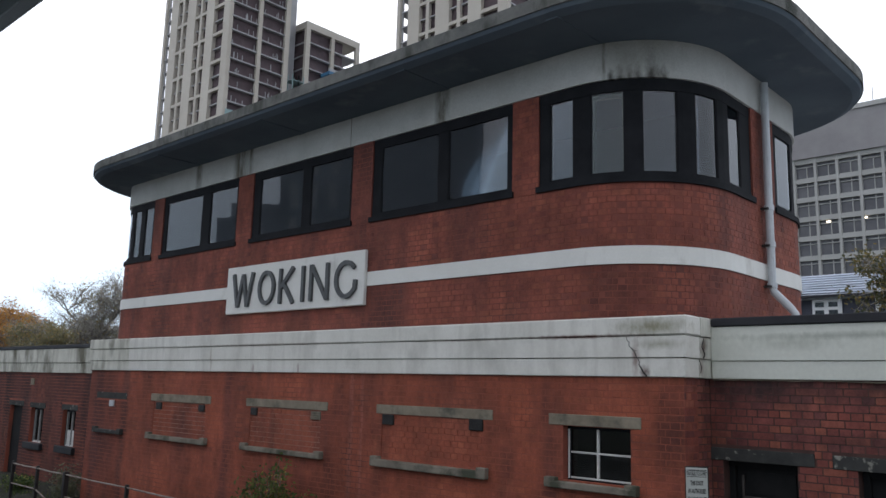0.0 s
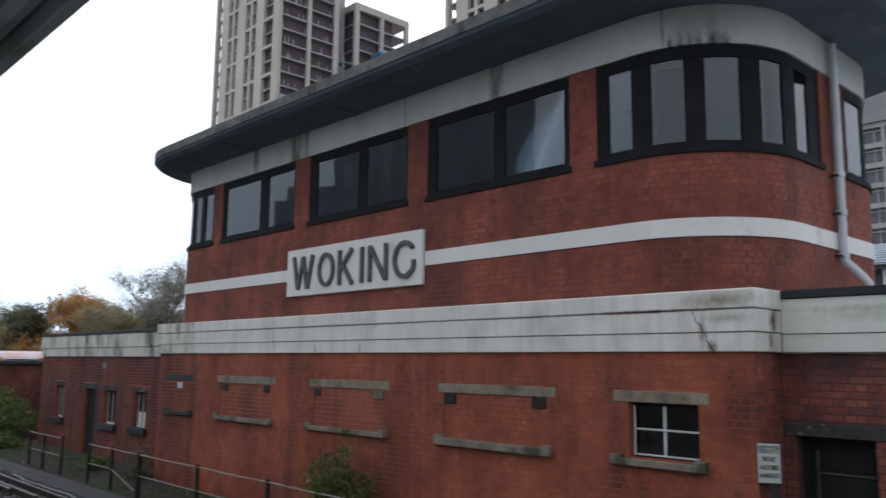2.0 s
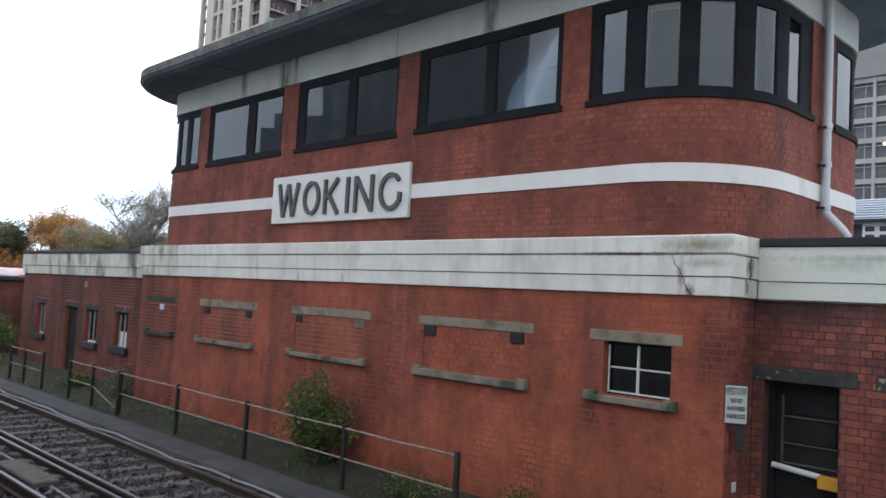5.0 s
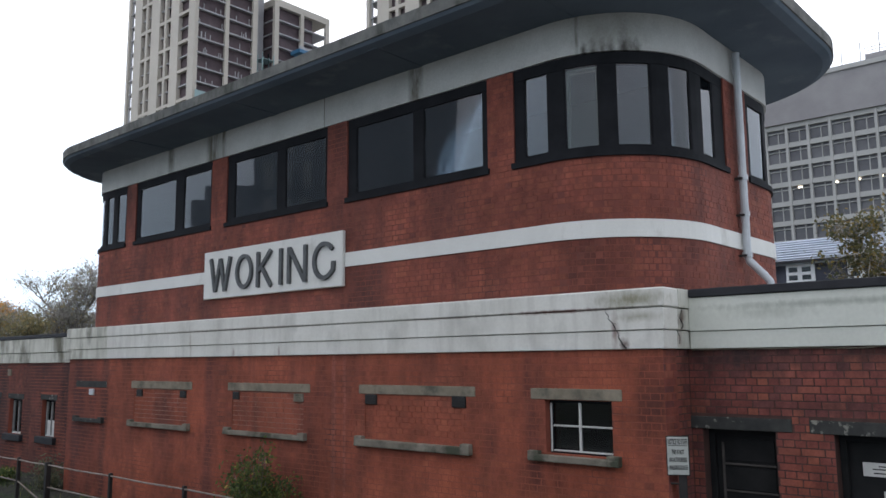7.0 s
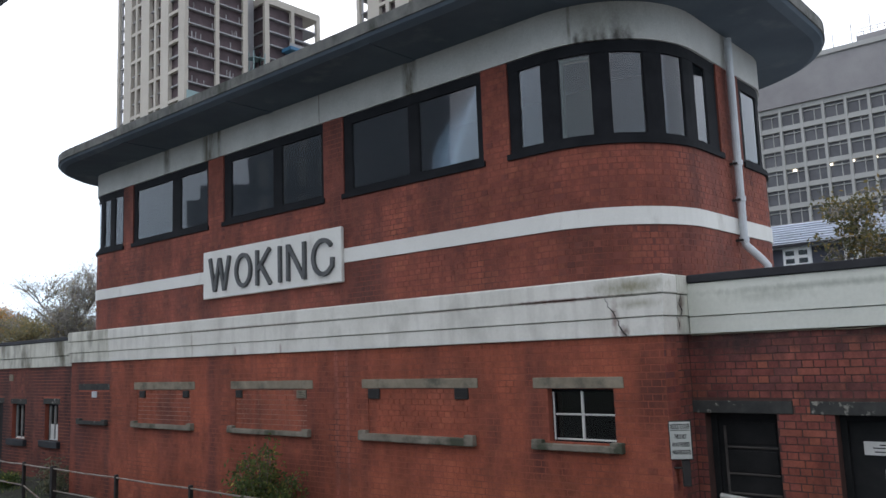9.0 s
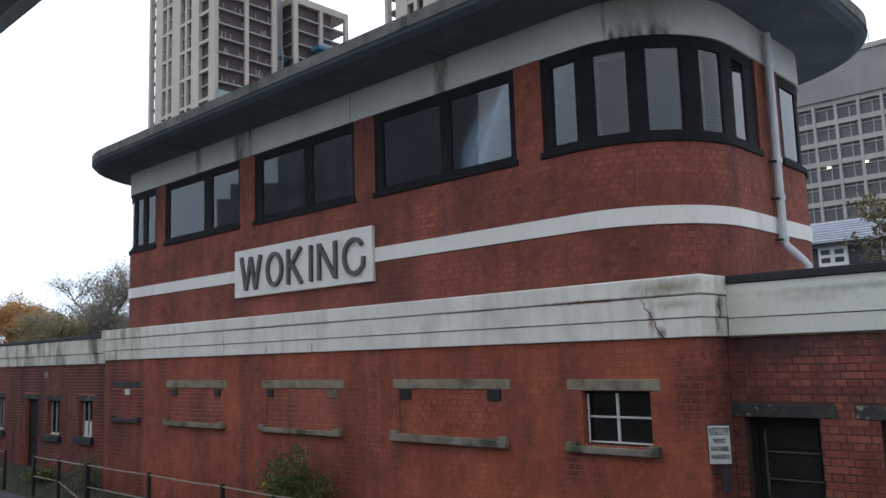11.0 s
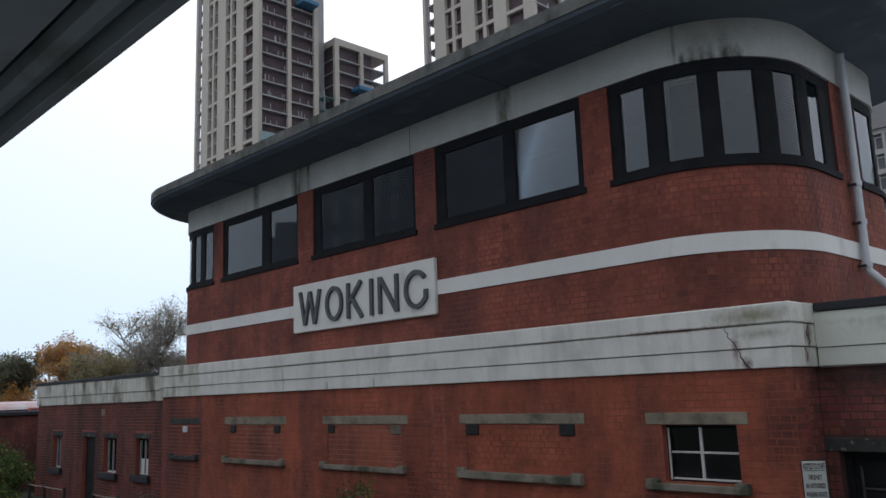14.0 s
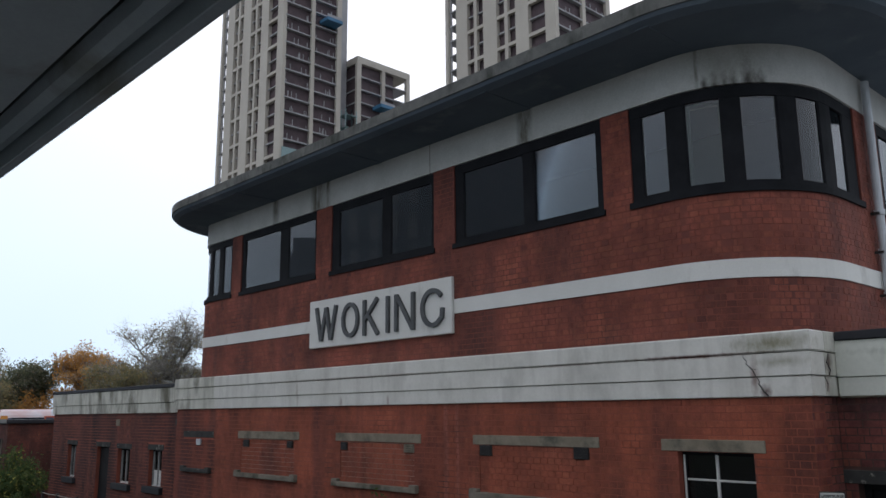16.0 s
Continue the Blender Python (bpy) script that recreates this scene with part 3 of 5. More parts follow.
def stones(name, count, x0, x1, ys, z, seed, size=(0.018, 0.04)):
    rng = np.random.default_rng(seed)
    base = np.array([(1, 0, 0), (-1, 0, 0), (0, 1, 0), (0, -1, 0), (0, 0, 1), (0, 0, -1)], float)
    tri = [(0, 2, 4), (2, 1, 4), (1, 3, 4), (3, 0, 4), (2, 0, 5), (1, 2, 5), (3, 1, 5), (0, 3, 5)]
    verts, faces = [], []
    for k in range(count):
        u = rng.random() ** 1.8
        x, y = x1 + (x0 - x1) * u, rng.uniform(*ys[rng.integers(len(ys))])
        s = rng.uniform(*size) * (0.7, 1.0, 1.3)[rng.integers(3)]
        p = base * s * rng.uniform(0.65, 1.35, (6, 3)) + rng.normal(0, 0.15 * s, (6, 3))
        a = rng.uniform(0, 6.3)
        rot = np.array([[math.cos(a), -math.sin(a), 0], [math.sin(a), math.cos(a), 0.3], [0, -0.3, 1]])
        n = len(verts)
        verts += [tuple(q) for q in (p @ rot.T + (x, y, z + rng.uniform(-0.015, 0.015)))]
        faces += [tuple(n + i for i in f) for f in tri]
    return tagged(raw(name, verts, faces, M_STONES), "loose grey ballast stones", "ballast stones", kind="stuff")


stones("ballast_stones", 16000, -40, 2, [(-2.12, -1.75), (-3.5, -2.3), (-4.6, -3.9), (-5.15, -4.8)], -0.22, 4)


def cable(name, points, radius, label):
    ob = part(name, tubed(points, radius, 6), M_CABLE, None)
    return tagged(ob, label, "cable", "trackside cables")


cable("trackside_cable", [(-22.6, -1.35, -0.08), (-22.9, -1.55, -0.06)] + [(-22.5 + k * 0.6, -1.78 - 0.14 * min(1, k / 12) - 0.05 * math.sin(k * 0.9), -0.17 + 0.015 * math.sin(k * 2.1))
                                                                            for k in range(52)], 0.022, "pale grey cable lying along the track edge")
cable("trackside_cable", [(-40 + k * 0.8, -4.15 - 0.07 * math.sin(k * 0.8), -0.2) for k in range(42)] + [(-6.4, -4.3, -0.16), (-6.1, -4.6, -0.19)], 0.02,
      "pale grey cable lying between the tracks")
board = part("trough_cover", boxed(-9.6, -7.9, -4.45, -4.05, -0.22, -0.12, 0.02), M_SLEEPER, None)
tagged(board, "dark flat cover board lying between the tracks", "cover board")


# ---- the signal box: lower storey ----
LEFT, RIGHT, WING = -14.75, 0.0, 0.65
GROUND = -0.05
signal_box = thing("signal_box", "two-storey red brick signal box, rounded ends, flat concrete roof", "signal box")
OPENINGS = [(-1.6, -0.67, 1.68, 2.33)]
BLIND_PANELS = [(-11.72, -9.72, 1.66, 2.32), (-8.26, -6.28, 1.66, 2.32), (-4.84, -2.87, 1.7, 2.33), (-14.2, -13.1, 1.66, 2.3)]
bm = bmesh.new()
panel_with_holes(bm, LEFT, RIGHT, GROUND - 0.3, 2.932, 0.33, OPENINGS + BLIND_PANELS[:3], lambda u, d: (u, d))
lower_wall = part("lower_wall", bm, M_MORTAR, signal_box, "red washed brick lower wall with damp runs")
for side in (lambda u, d: (RIGHT - d, u), lambda u, d: (LEFT + d, u)):
    bm = bmesh.new()
    slab(bm, 0.33, WING + 0.35, GROUND - 0.3, 2.932, 0.33, side)
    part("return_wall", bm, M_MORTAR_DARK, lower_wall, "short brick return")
LINTELS = [(-11.85, -9.57, 2.32, 2.47), (-8.4, -6.12, 2.33, 2.47), (-4.97, -2.71, 2.34, 2.475), (-1.81, -0.53, 2.335, 2.47), (-14.35, -12.92, 2.31, 2.45)]
SILLS = [(-11.85, -9.6, 1.56, 1.68), (-8.42, -6.18, 1.57, 1.68), (-5.0, -2.77, 1.575, 1.71), (-1.83, -0.56, 1.59, 1.7), (-14.3, -12.97, 1.56, 1.67)]
brick_field("bricks", brick_spans(LEFT, RIGHT, GROUND + 0.03, 2.932, OPENINGS + [(*h[:3], h[3]) for h in LINTELS] + BLIND_PANELS[:3], 1),
            lambda u, o: (u, -o), M_BRICK, lower_wall)
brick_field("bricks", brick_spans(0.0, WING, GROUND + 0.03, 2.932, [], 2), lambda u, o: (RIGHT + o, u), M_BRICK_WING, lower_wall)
for k, p in enumerate(BLIND_PANELS[:3]):
    backing = part("blocked_window", boxed(p[0], p[1], 0.012, 0.04, p[2], p[3]), M_MORTAR_PALE if k < 2 else M_MORTAR, lower_wall, "bricked-up window opening")
    brick_field("bricks", brick_spans(p[0], p[1], p[2], p[3], [], 20 + k, 0.002), lambda u, o: (u, -o + 0.01), M_BRICK, backing)
for k, (a, b, c, d) in enumerate(LINTELS):
    part("lintel", boxed(a, b, -0.012, 0.1, c, d, 0.006), M_DARKSTONE if k == 4 else M_STONE, signal_box, "weathered grey stone lintel")
for a, b, c, d in SILLS:
    bm = bmesh.new()
    box(bm, a, b, -0.09, 0.1, c, d - 0.03, 0.01)
    for e, f in ((a, a + 0.16), (b - 0.16, b)):
        box(bm, e, f, -0.086, 0.1, d - 0.05, d + 0.012, 0.01)
    part("sill", bm, M_DARKSTONE if a < -14 else M_SILL, signal_box, "mossy projecting stone sill")

VENTS = [(-11.62, -11.4, 2.16, 2.3), (-9.98, -9.78, 2.17, 2.3), (-8.24, -8.06, 2.18, 2.31), (-6.53, -6.29, 2.18, 2.31), (-4.83, -4.59, 2.185, 2.335), (-3.12, -2.88, 2.19, 2.345)]
for k, (a, b, c, d) in enumerate(VENTS):
    grille = part("vent_grille", boxed(a, b, -0.014, 0.03, c, d, 0.004), M_GRILLE if k != 3 else M_SILL, signal_box, "small black iron vent grille" if k != 3 else "small grey louvred vent")
    for j in range(4):
        z = c + (d - c) * (j + 0.5) / 4
        part("slat", boxed(a + 0.012, b - 0.012, -0.024, -0.012, z - 0.008, z + 0.006), M_GRILLE if k != 3 else M_STONE, grille)
small_vent = part("vent_grille", boxed(-13.68, -13.48, -0.03, 0.02, 2.15, 2.28, 0.006), M_PIPE, signal_box, "small pale square vent")

# small four-light window
WX0, WX1, WZ0, WZ1 = OPENINGS[0]
bm = bmesh.new()
for a, b, c, d in ((WX0, WX0 + 0.05, WZ0, WZ1), (WX1 - 0.05, WX1, WZ0, WZ1), (WX0, WX1, WZ0, WZ0 + 0.04), (WX0, WX1, WZ1 - 0.04, WZ1)):
    box(bm, a, b, 0.10, 0.15, c, d, 0.004)
small_window = part("window", bm, M_FRAME, signal_box, "small four-pane window with white glazing bars")
mx, mz = (WX0 + WX1) / 2 - 0.03, (WZ0 + WZ1) / 2 + 0.01
part("glazing_bar", boxed(mx - 0.016, mx + 0.016, 0.092, 0.13, WZ0 + 0.03, WZ1 - 0.03, 0.004), M_PAINT, small_window, "white painted bar")
part("glazing_bar", boxed(WX0 + 0.05, WX1 - 0.05, 0.094, 0.13, mz - 0.011, mz + 0.011, 0.004), M_PAINT, small_window, "white painted bar")
part("glazing_bar", boxed(WX0 + 0.012, WX0 + 0.036, 0.09, 0.14, WZ0 + 0.02, WZ1 - 0.04, 0.004), M_PAINT, small_window, "white painted bar")
part("glazing_bar", boxed(WX0 + 0.05, WX1 - 0.05, 0.094, 0.13, WZ0 + 0.025, WZ0 + 0.045, 0.004), M_PAINT, small_window, "white painted bar")
for a, b in ((WX0 + 0.05, mx), (mx, WX1 - 0.05)):
    for c, d in ((WZ0 + 0.04, mz), (mz, WZ1 - 0.04)):
        pane = part("pane", boxed(a, b, 0.115, 0.119, c, d), M_GLASS_DARK, small_window)
        pane.visible_shadow = False
# The room's darkness is painted: one near-black sheet behind the panes.
part("room_lining", boxed(WX0 - 0.6, WX1 + 0.6, 0.9, 0.95, 0.8, 2.8), M_DOOR, signal_box, "near-black sheet standing in for the unlit room behind the small window")

# ---- coping of three stepped courses, in cast lengths ----
TIERS = [(2.932, 3.143, 0.045), (3.15, 3.396, 0.06), (3.403, 3.625, 0.075)]
JOINTS = [LEFT, -12.9, RIGHT]
for z0, z1, o in TIERS:
    for k, (a, b) in enumerate(zip(JOINTS, JOINTS[1:])):
        a2, b2 = (a - o if k == 0 else a + 0.0015), (b + o if k == len(JOINTS) - 2 else b - 0.0015)
        wet = k == 0
        part("coping_block", boxed(a2, b2, -o, 0.3, z0, z1, 0.016 if z0 > 3.3 else 0.008), M_WHITE_WET if wet else M_WHITE, signal_box,
             "green-stained white coping block" if wet else "weathered white coping block")
    for x, sgn in ((RIGHT, 1), (LEFT, -1)):
        a, b = sorted((x + sgn * o, x - sgn * 0.3))
        part("coping_block", boxed(a, b, 0.302, WING + 0.1, z0, z1, 0.008), M_WHITE_WET, signal_box, "cracked and stained white coping return")
part("ledge", boxed(LEFT + 0.05, RIGHT - 0.05, 0.25, 6.5, 3.4, 3.6), M_DECK, signal_box, "unseen flat roof ledge, pale to bounce light up")
for points, r0, r1 in (([(-0.67, -0.0585, 3.39), (-0.672, -0.0585, 3.36), (-0.635, -0.0585, 3.325), (-0.645, -0.0585, 3.29), (-0.6, -0.0585, 3.25), (-0.565, -0.0585, 3.205), (-0.545, -0.0585, 3.155)], 0.004, 0.007),
                       ([(-0.54, -0.0435, 3.14), (-0.515, -0.0435, 3.1), (-0.525, -0.0435, 3.07), (-0.495, -0.0435, 3.03), (-0.47, -0.0435, 2.985), (-0.425, -0.0435, 2.94)], 0.005, 0.011),
                       ([(-0.6, -0.0585, 3.25), (-0.58, -0.0585, 3.235), (-0.53, -0.0585, 3.225)], 0.004, 0.003),
                       ([(0.062, 0.4, 3.385), (0.062, 0.34, 3.29), (0.062, 0.42, 3.21), (0.062, 0.38, 3.16)], 0.006, 0.008),
                       ([(0.047, 0.3, 3.135), (0.047, 0.36, 3.06), (0.047, 0.33, 2.99)], 0.005, 0.004)):
    part("crack", tubed(points, r0, 5, r1), M_GRILLE, signal_box, "dark crack in the coping")

# ---- upper storey ----
UP = Rounded(-14.92, -0.14, 0.3, 5.5, 1.5, 0.9)
ROOF = Rounded(-15.68, 0.95, -0.82, 6.15, 2.3)
SILL_Z, HEAD_Z, SOFFIT = 5.44, 6.81, 7.325
F0 = UP.x0 + UP.left_r  # front's start in x


def fs(x):
    return x - F0


C = UP.lx  # where the near corner begins
bays = [  # (start, end, pane ranges)
    (fs(-12.57), fs(-9.6), [(fs(-12.44), fs(-10.96)), (fs(-10.66), fs(-9.66))]),
    (fs(-9.08), fs(-6.12), [(fs(-8.86), fs(-7.52)), (fs(-7.3), fs(-6.18))]),
    (fs(-5.62), fs(-2.67), [(fs(-5.43), fs(-4.12)), (fs(-3.93), fs(-2.76))]),
    (C - 0.57, C + 3.1, [(C - 0.41, C - 0.01), (C + 0.23, C + 0.71), (C + 0.92, C + 1.41), (C + 1.66, C + 2.08), (C + 2.37, C + 2.76)]),
    (C + 3.92, C + 7.5, [(C + 4.07, C + 4.7), (C + 4.9, C + 5.4), (C + 5.6, C + 6.1), (C + 6.3, C + 6.9)]),
    (-3.3, fs(-12.99), [(-3.0, -2.4), (-2.2, -1.6), (-1.4, -0.8), (-0.6, -0.1), (fs(-13.95), fs(-13.64)), (fs(-13.45), fs(-13.06))]),
]
bm = bmesh.new()
UP.strip(bm, 0.0, UP.total, 3.5, SILL_Z, 0.0, -0.3)
cuts = sorted((a, b) for a, b, _ in bays)
upper_wall = part("upper_wall", bm, M_MORTAR_UP, signal_box, "red brick upper wall with rounded corners")
for (a, b), (c, d) in zip(cuts, cuts[1:] + [(cuts[0][0] + UP.total, 0)]):
    bm = bmesh.new()
    UP.strip(bm, b, c, SILL_Z, HEAD_Z, 0.0, -0.3)
    part("pier", bm, M_MORTAR_UP, upper_wall, "red brick pier between windows")
holes = [(a + k * UP.total, b + k * UP.total, SILL_Z - 0.002, HEAD_Z + 0.5) for a, b, _ in bays for k in (-1, 0, 1)]
BAND0, BAND1 = 4.35, 4.58
spans = brick_spans(-3.3, UP.lx + 2 * UP.arc + UP.ly + 0.5, 3.6, HEAD_Z, holes + [(-50, 50, BAND0, BAND1)], 3)
brick_field("bricks", spans, lambda u, o: UP.at(u, o), M_BRICK_UP, upper_wall)

sign_x0, sign_x1 = -9.66, -5.635
for a, b in ((fs(sign_x1) + 0.004, UP.lx + 2 * UP.arc + UP.ly + 3.0), (-6.0, fs(sign_x0) - 0.004)):
    bm = bmesh.new()
    UP.strip(bm, a, b, BAND0, BAND1, 0.022, -0.02)
    part("band", bm, M_BAND, signal_box, "smooth white painted band round the wall")


def frieze_material():
    m, n, l, b = material("streaked_grey_frieze", 0.8)
    col = ramp(n, l, noise_node(n, l, 1.5), [(0.3, (0.45, 0.45, 0.42)), (0.7, (0.56, 0.56, 0.53))])
    tc = n.new("ShaderNodeTexCoord")
    sep = n.new("ShaderNodeSeparateXYZ")
    l.new(tc.outputs["Object"], sep.inputs[0])
    wob = noise_node(n, l, 6.0, 4.0, (1, 1, 0.25))
    total = None
    for x, w in ((-11.15, 0.16), (-9.55, 0.3), (-9.2, 0.1), (-4.05, 0.18), (-1.2, 0.03), (-6.2, 0.015)):
        d = n.new("ShaderNodeMath")
        d.operation = "SUBTRACT"
        l.new(sep.outputs["X"], d.inputs[0])
        d.inputs[1].default_value = x
        ab = n.new("ShaderNodeMath")
        ab.operation = "ABSOLUTE"
        l.new(d.outputs[0], ab.inputs[0])
        mr = n.new("ShaderNodeMapRange")
        mr.inputs["From Min"].default_value, mr.inputs["From Max"].default_value = w, w * 0.35
        l.new(ab.outputs[0], mr.inputs["Value"])
        if total is None:
            total = mr.outputs[0]
        else:
            mxm = n.new("ShaderNodeMath")
            mxm.operation = "MAXIMUM"
            l.new(total, mxm.inputs[0])
            l.new(mr.outputs[0], mxm.inputs[1])
            total = mxm.outputs[0]
    mul = n.new("ShaderNodeMath")
    mul.operation, mul.use_clamp = "MULTIPLY", True
    l.new(total, mul.inputs[0])
    l.new(ramp(n, l, wob, [(0.35, grey(0.1)), (0.6, grey(1.0))]), mul.inputs[1])
    col = mix(n, l, mul.outputs[0], col, (0.14, 0.13, 0.10))
    col = spotted(n, l, col, [((x, 0.5, 6.81), (w, 2.0, h), (0.06, 0.055, 0.045), 0.95) for x, w, h in ((-1.12, 0.06, 0.14), (-1.0, 0.07, 0.2), (-0.9, 0.06, 0.26), (-0.8, 0.06, 0.2), (-0.66, 0.09, 0.36), (-0.55, 0.06, 0.18))])
    col = spotted(n, l, col, [((-0.85, 0.5, 7.1), (0.5, 2.0, 0.35), (0.3, 0.29, 0.25), 0.7)])
    seam = noise_node(n, l, 40.0, 3.0)
    col = mix(n, l, 0.3, col, ramp(n, l, seam, [(0.3, grey(0.65)), (0.7, grey(1.1))]), "MULTIPLY")
    l.new(col, b.inputs["Base Color"])
    bump(n, l, b, seam, 0.3, 0.004)
    return m


bm = bmesh.new()
UP.strip(bm, 0.0, UP.total, HEAD_Z + 0.002, SOFFIT, 0.012, -0.3)
part("frieze", bm, frieze_material(), signal_box, "grey-white frieze streaked with dark stains")

bm = bmesh.new()
ROOF.plate(bm, SOFFIT + 0.1, SOFFIT + 0.275)
edge = [e for e in bm.edges if abs(e.verts[0].co.z - e.verts[1].co.z) < 1e-4]
bmesh.ops.bevel(bm, geom=edge, offset=0.018, segments=2, affect="EDGES")
part("roof_slab", bm, M_SLAB, signal_box, "thick weathered concrete roof slab with a rounded overhang")
bm = bmesh.new()
rings = [[bm.verts.new((*ROOF.at(s, out), z)) for s in ROOF.cuts(0.0, ROOF.total)[:-1]] for out, z in ((-0.02, SOFFIT + 0.099), (-0.05, SOFFIT + 0.05), (-0.16, SOFFIT))]
for low, high in zip(rings, rings[1:]):
    for k in range(len(low)):
        bm.faces.new((low[k], low[(k + 1) % len(low)], high[(k + 1) % len(low)], high[k]))
bm.faces.new(rings[-1])
bm.faces.new(rings[0][::-1])
part("soffit", bm, M_SOFFIT, signal_box, "dark painted soffit with a curved lip under the roof")
for x in (-11.2, -7.6, -4.0, -1.3):
    part("soffit_rib", boxed(x - 0.09, x + 0.09, -0.7, 0.29, SOFFIT - 0.012, SOFFIT + 0.004, 0.004), M_SOFFIT, signal_box)

# windows of the upper storey
for k, (a, b, panes) in enumerate(bays):
    bm = bmesh.new()
    UP.strip(bm, a, b, SILL_Z + 0.002, SILL_Z + 0.12, -0.02, -0.12)
    frame_part = part("window", bm, M_FRAME, signal_box, "black-framed signal box window")
    bm = bmesh.new()
    UP.strip(bm, a, b, HEAD_Z - 0.16, HEAD_Z - 0.002, -0.02, -0.12)
    part("head_rail", bm, M_FRAME, frame_part)
    edges = [a] + [q for p in panes for q in p] + [b]
    for e, f in zip(edges[0::2], edges[1::2]):
        bm = bmesh.new()
        UP.strip(bm, e, f, SILL_Z + 0.12, HEAD_Z - 0.16, -0.025, -0.12)
        part("mullion", bm, M_FRAME, frame_part)
    bm = bmesh.new()
    UP.strip(bm, a - 0.03, b + 0.03, SILL_Z - 0.03, SILL_Z + 0.05, 0.035, -0.05)
    part("window_sill", bm, M_FRAME, frame_part, "black projecting sill")
    for j, (e, f) in enumerate(panes):
        bm = bmesh.new()
        UP.strip(bm, e - 0.005, f + 0.005, SILL_Z + 0.115, HEAD_Z - 0.155, -0.042, -0.048)
        clear = k == 3 and j == 1  # weaker mirror set here to darken the pane; the pale lining shows behind it
        pane = part("pane", bm, M_GLASS_CLEAR if clear else M_GLASS, frame_part)
        pane.visible_shadow = False
        if clear:
            bm = bmesh.new()
            for g, h, z0, z1 in ((e, e + 0.03, SILL_Z + 0.12, HEAD_Z - 0.16), (f - 0.05, f, SILL_Z + 0.12, HEAD_Z - 0.16), (e + 0.03, f - 0.05, HEAD_Z - 0.2, HEAD_Z - 0.16)):
                UP.strip(bm, g, h, z0, z1, -0.13, -0.2)
            part("inner_lining", bm, M_LINING, frame_part, "pale inner window lining")
        for g, h in ((e, e + 0.025), (f - 0.025, f)):
            bm = bmesh.new()
            UP.strip(bm, g, h, SILL_Z + 0.12, HEAD_Z - 0.16, -0.032, -0.041)
            part("sash_edge", bm, M_FRAME, frame_part)

# the room behind the windows
bm = bmesh.new()
UP.plate(bm, 4.7, 4.76, -0.35)
part("room_floor", bm, M_INNER, signal_box)
part("partition", boxed(UP.x0 + 0.5, UP.x1 - 0.5, 3.2, 3.28, 4.76, 7.2), M_INNER, signal_box, "dim inner partition wall")

# ---- the name board ----
board_sign = thing("station_name_board", "white name board with raised dark grey capital letters", "sign")
part("board", boxed(sign_x0, sign_x1, 0.225, 0.3, 4.035, 4.95, 0.012), M_BAND, board_sign, "white painted board with dark drips")


def stroke(bm, points, width, y0, y1, closed=False):
    """A flat-ended stroke of that width along points in the plane of the wall, raised from y1 to y0."""
    pts = [Vector(p) for p in points]
    n = len(pts)
    rows = []
    for k in range(n):
        if closed:
            d = (pts[(k + 1) % n] - pts[k - 1]).normalized()
        else:
            d = (pts[min(k + 1, n - 1)] - pts[max(k - 1, 0)]).normalized()
        nrm = Vector((-d.y, d.x)) * width / 2
        a, b = pts[k] + nrm, pts[k] - nrm
        rows.append([bm.verts.new((a.x, y1, a.y)), bm.verts.new((a.x, y0, a.y)), bm.verts.new((b.x, y0, b.y)), bm.verts.new((b.x, y1, b.y))])
    pairs = list(zip(rows, rows[1:])) + ([(rows[-1], rows[0])] if closed else [])
    for p, q in pairs:
        for j in range(4):
            bm.faces.new((p[j], q[j], q[(j + 1) % 4], p[(j + 1) % 4]))
    if not closed:
        bm.faces.new(rows[0])
        bm.faces.new(rows[-1][::-1])


def arc(cx, cz, rx, rz, a0, a1, n=28):
    return [(cx + rx * math.cos(radians(a0 + (a1 - a0) * k / n)), cz + rz * math.sin(radians(a0 + (a1 - a0) * k / n))) for k in range(n + 1)]


LZ0, LZ1, LW = 4.16, 4.80, 0.073
lm, lh = (LZ0 + LZ1) / 2, (LZ1 - LZ0) / 2


def mid_arc(x0, x1, a0, a1, n=36):
    return arc((x0 + x1) / 2, lm, (x1 - x0) / 2 - LW / 2, lh - LW / 2, a0, a1, n)


LETTERS = {
    "W": [[(-9.38, LZ1), (-9.22, LZ0)], [(-9.215, LZ0), (-9.06, LZ1 - 0.02)], [(-9.055, LZ1 - 0.02), (-8.905, LZ0)], [(-8.9, LZ0), (-8.74, LZ1)]],
    "K": [[(-7.87, LZ0), (-7.87, LZ1)], [(-7.84, lm - 0.03), (-7.5, LZ1)], [(-7.76, lm + 0.04), (-7.48, LZ0)]],
    "I": [[(-7.21, LZ0), (-7.21, LZ1)]],
    "N": [[(-6.98, LZ0), (-6.98, LZ1)], [(-6.97, LZ1 - 0.02), (-6.55, LZ0 + 0.02)], [(-6.54, LZ0), (-6.54, LZ1)]],
    "G": [mid_arc(-6.34, -5.76, 38, 318) + [(-5.83, lm - 0.17), (-5.82, lm - 0.02)]],
}
for name, strokes in LETTERS.items():
    bm = bmesh.new()
    for k, st in enumerate(strokes):
        stroke(bm, st, LW, 0.175 - 0.001 * k, 0.224)
    part("letter_" + name.lower(), bm, M_LETTER, board_sign)
bm = bmesh.new()
stroke(bm, mid_arc(-8.55, -8.04, 0, 350, 35), LW, 0.175, 0.224, True)
part("letter_o", bm, M_LETTER, board_sign)

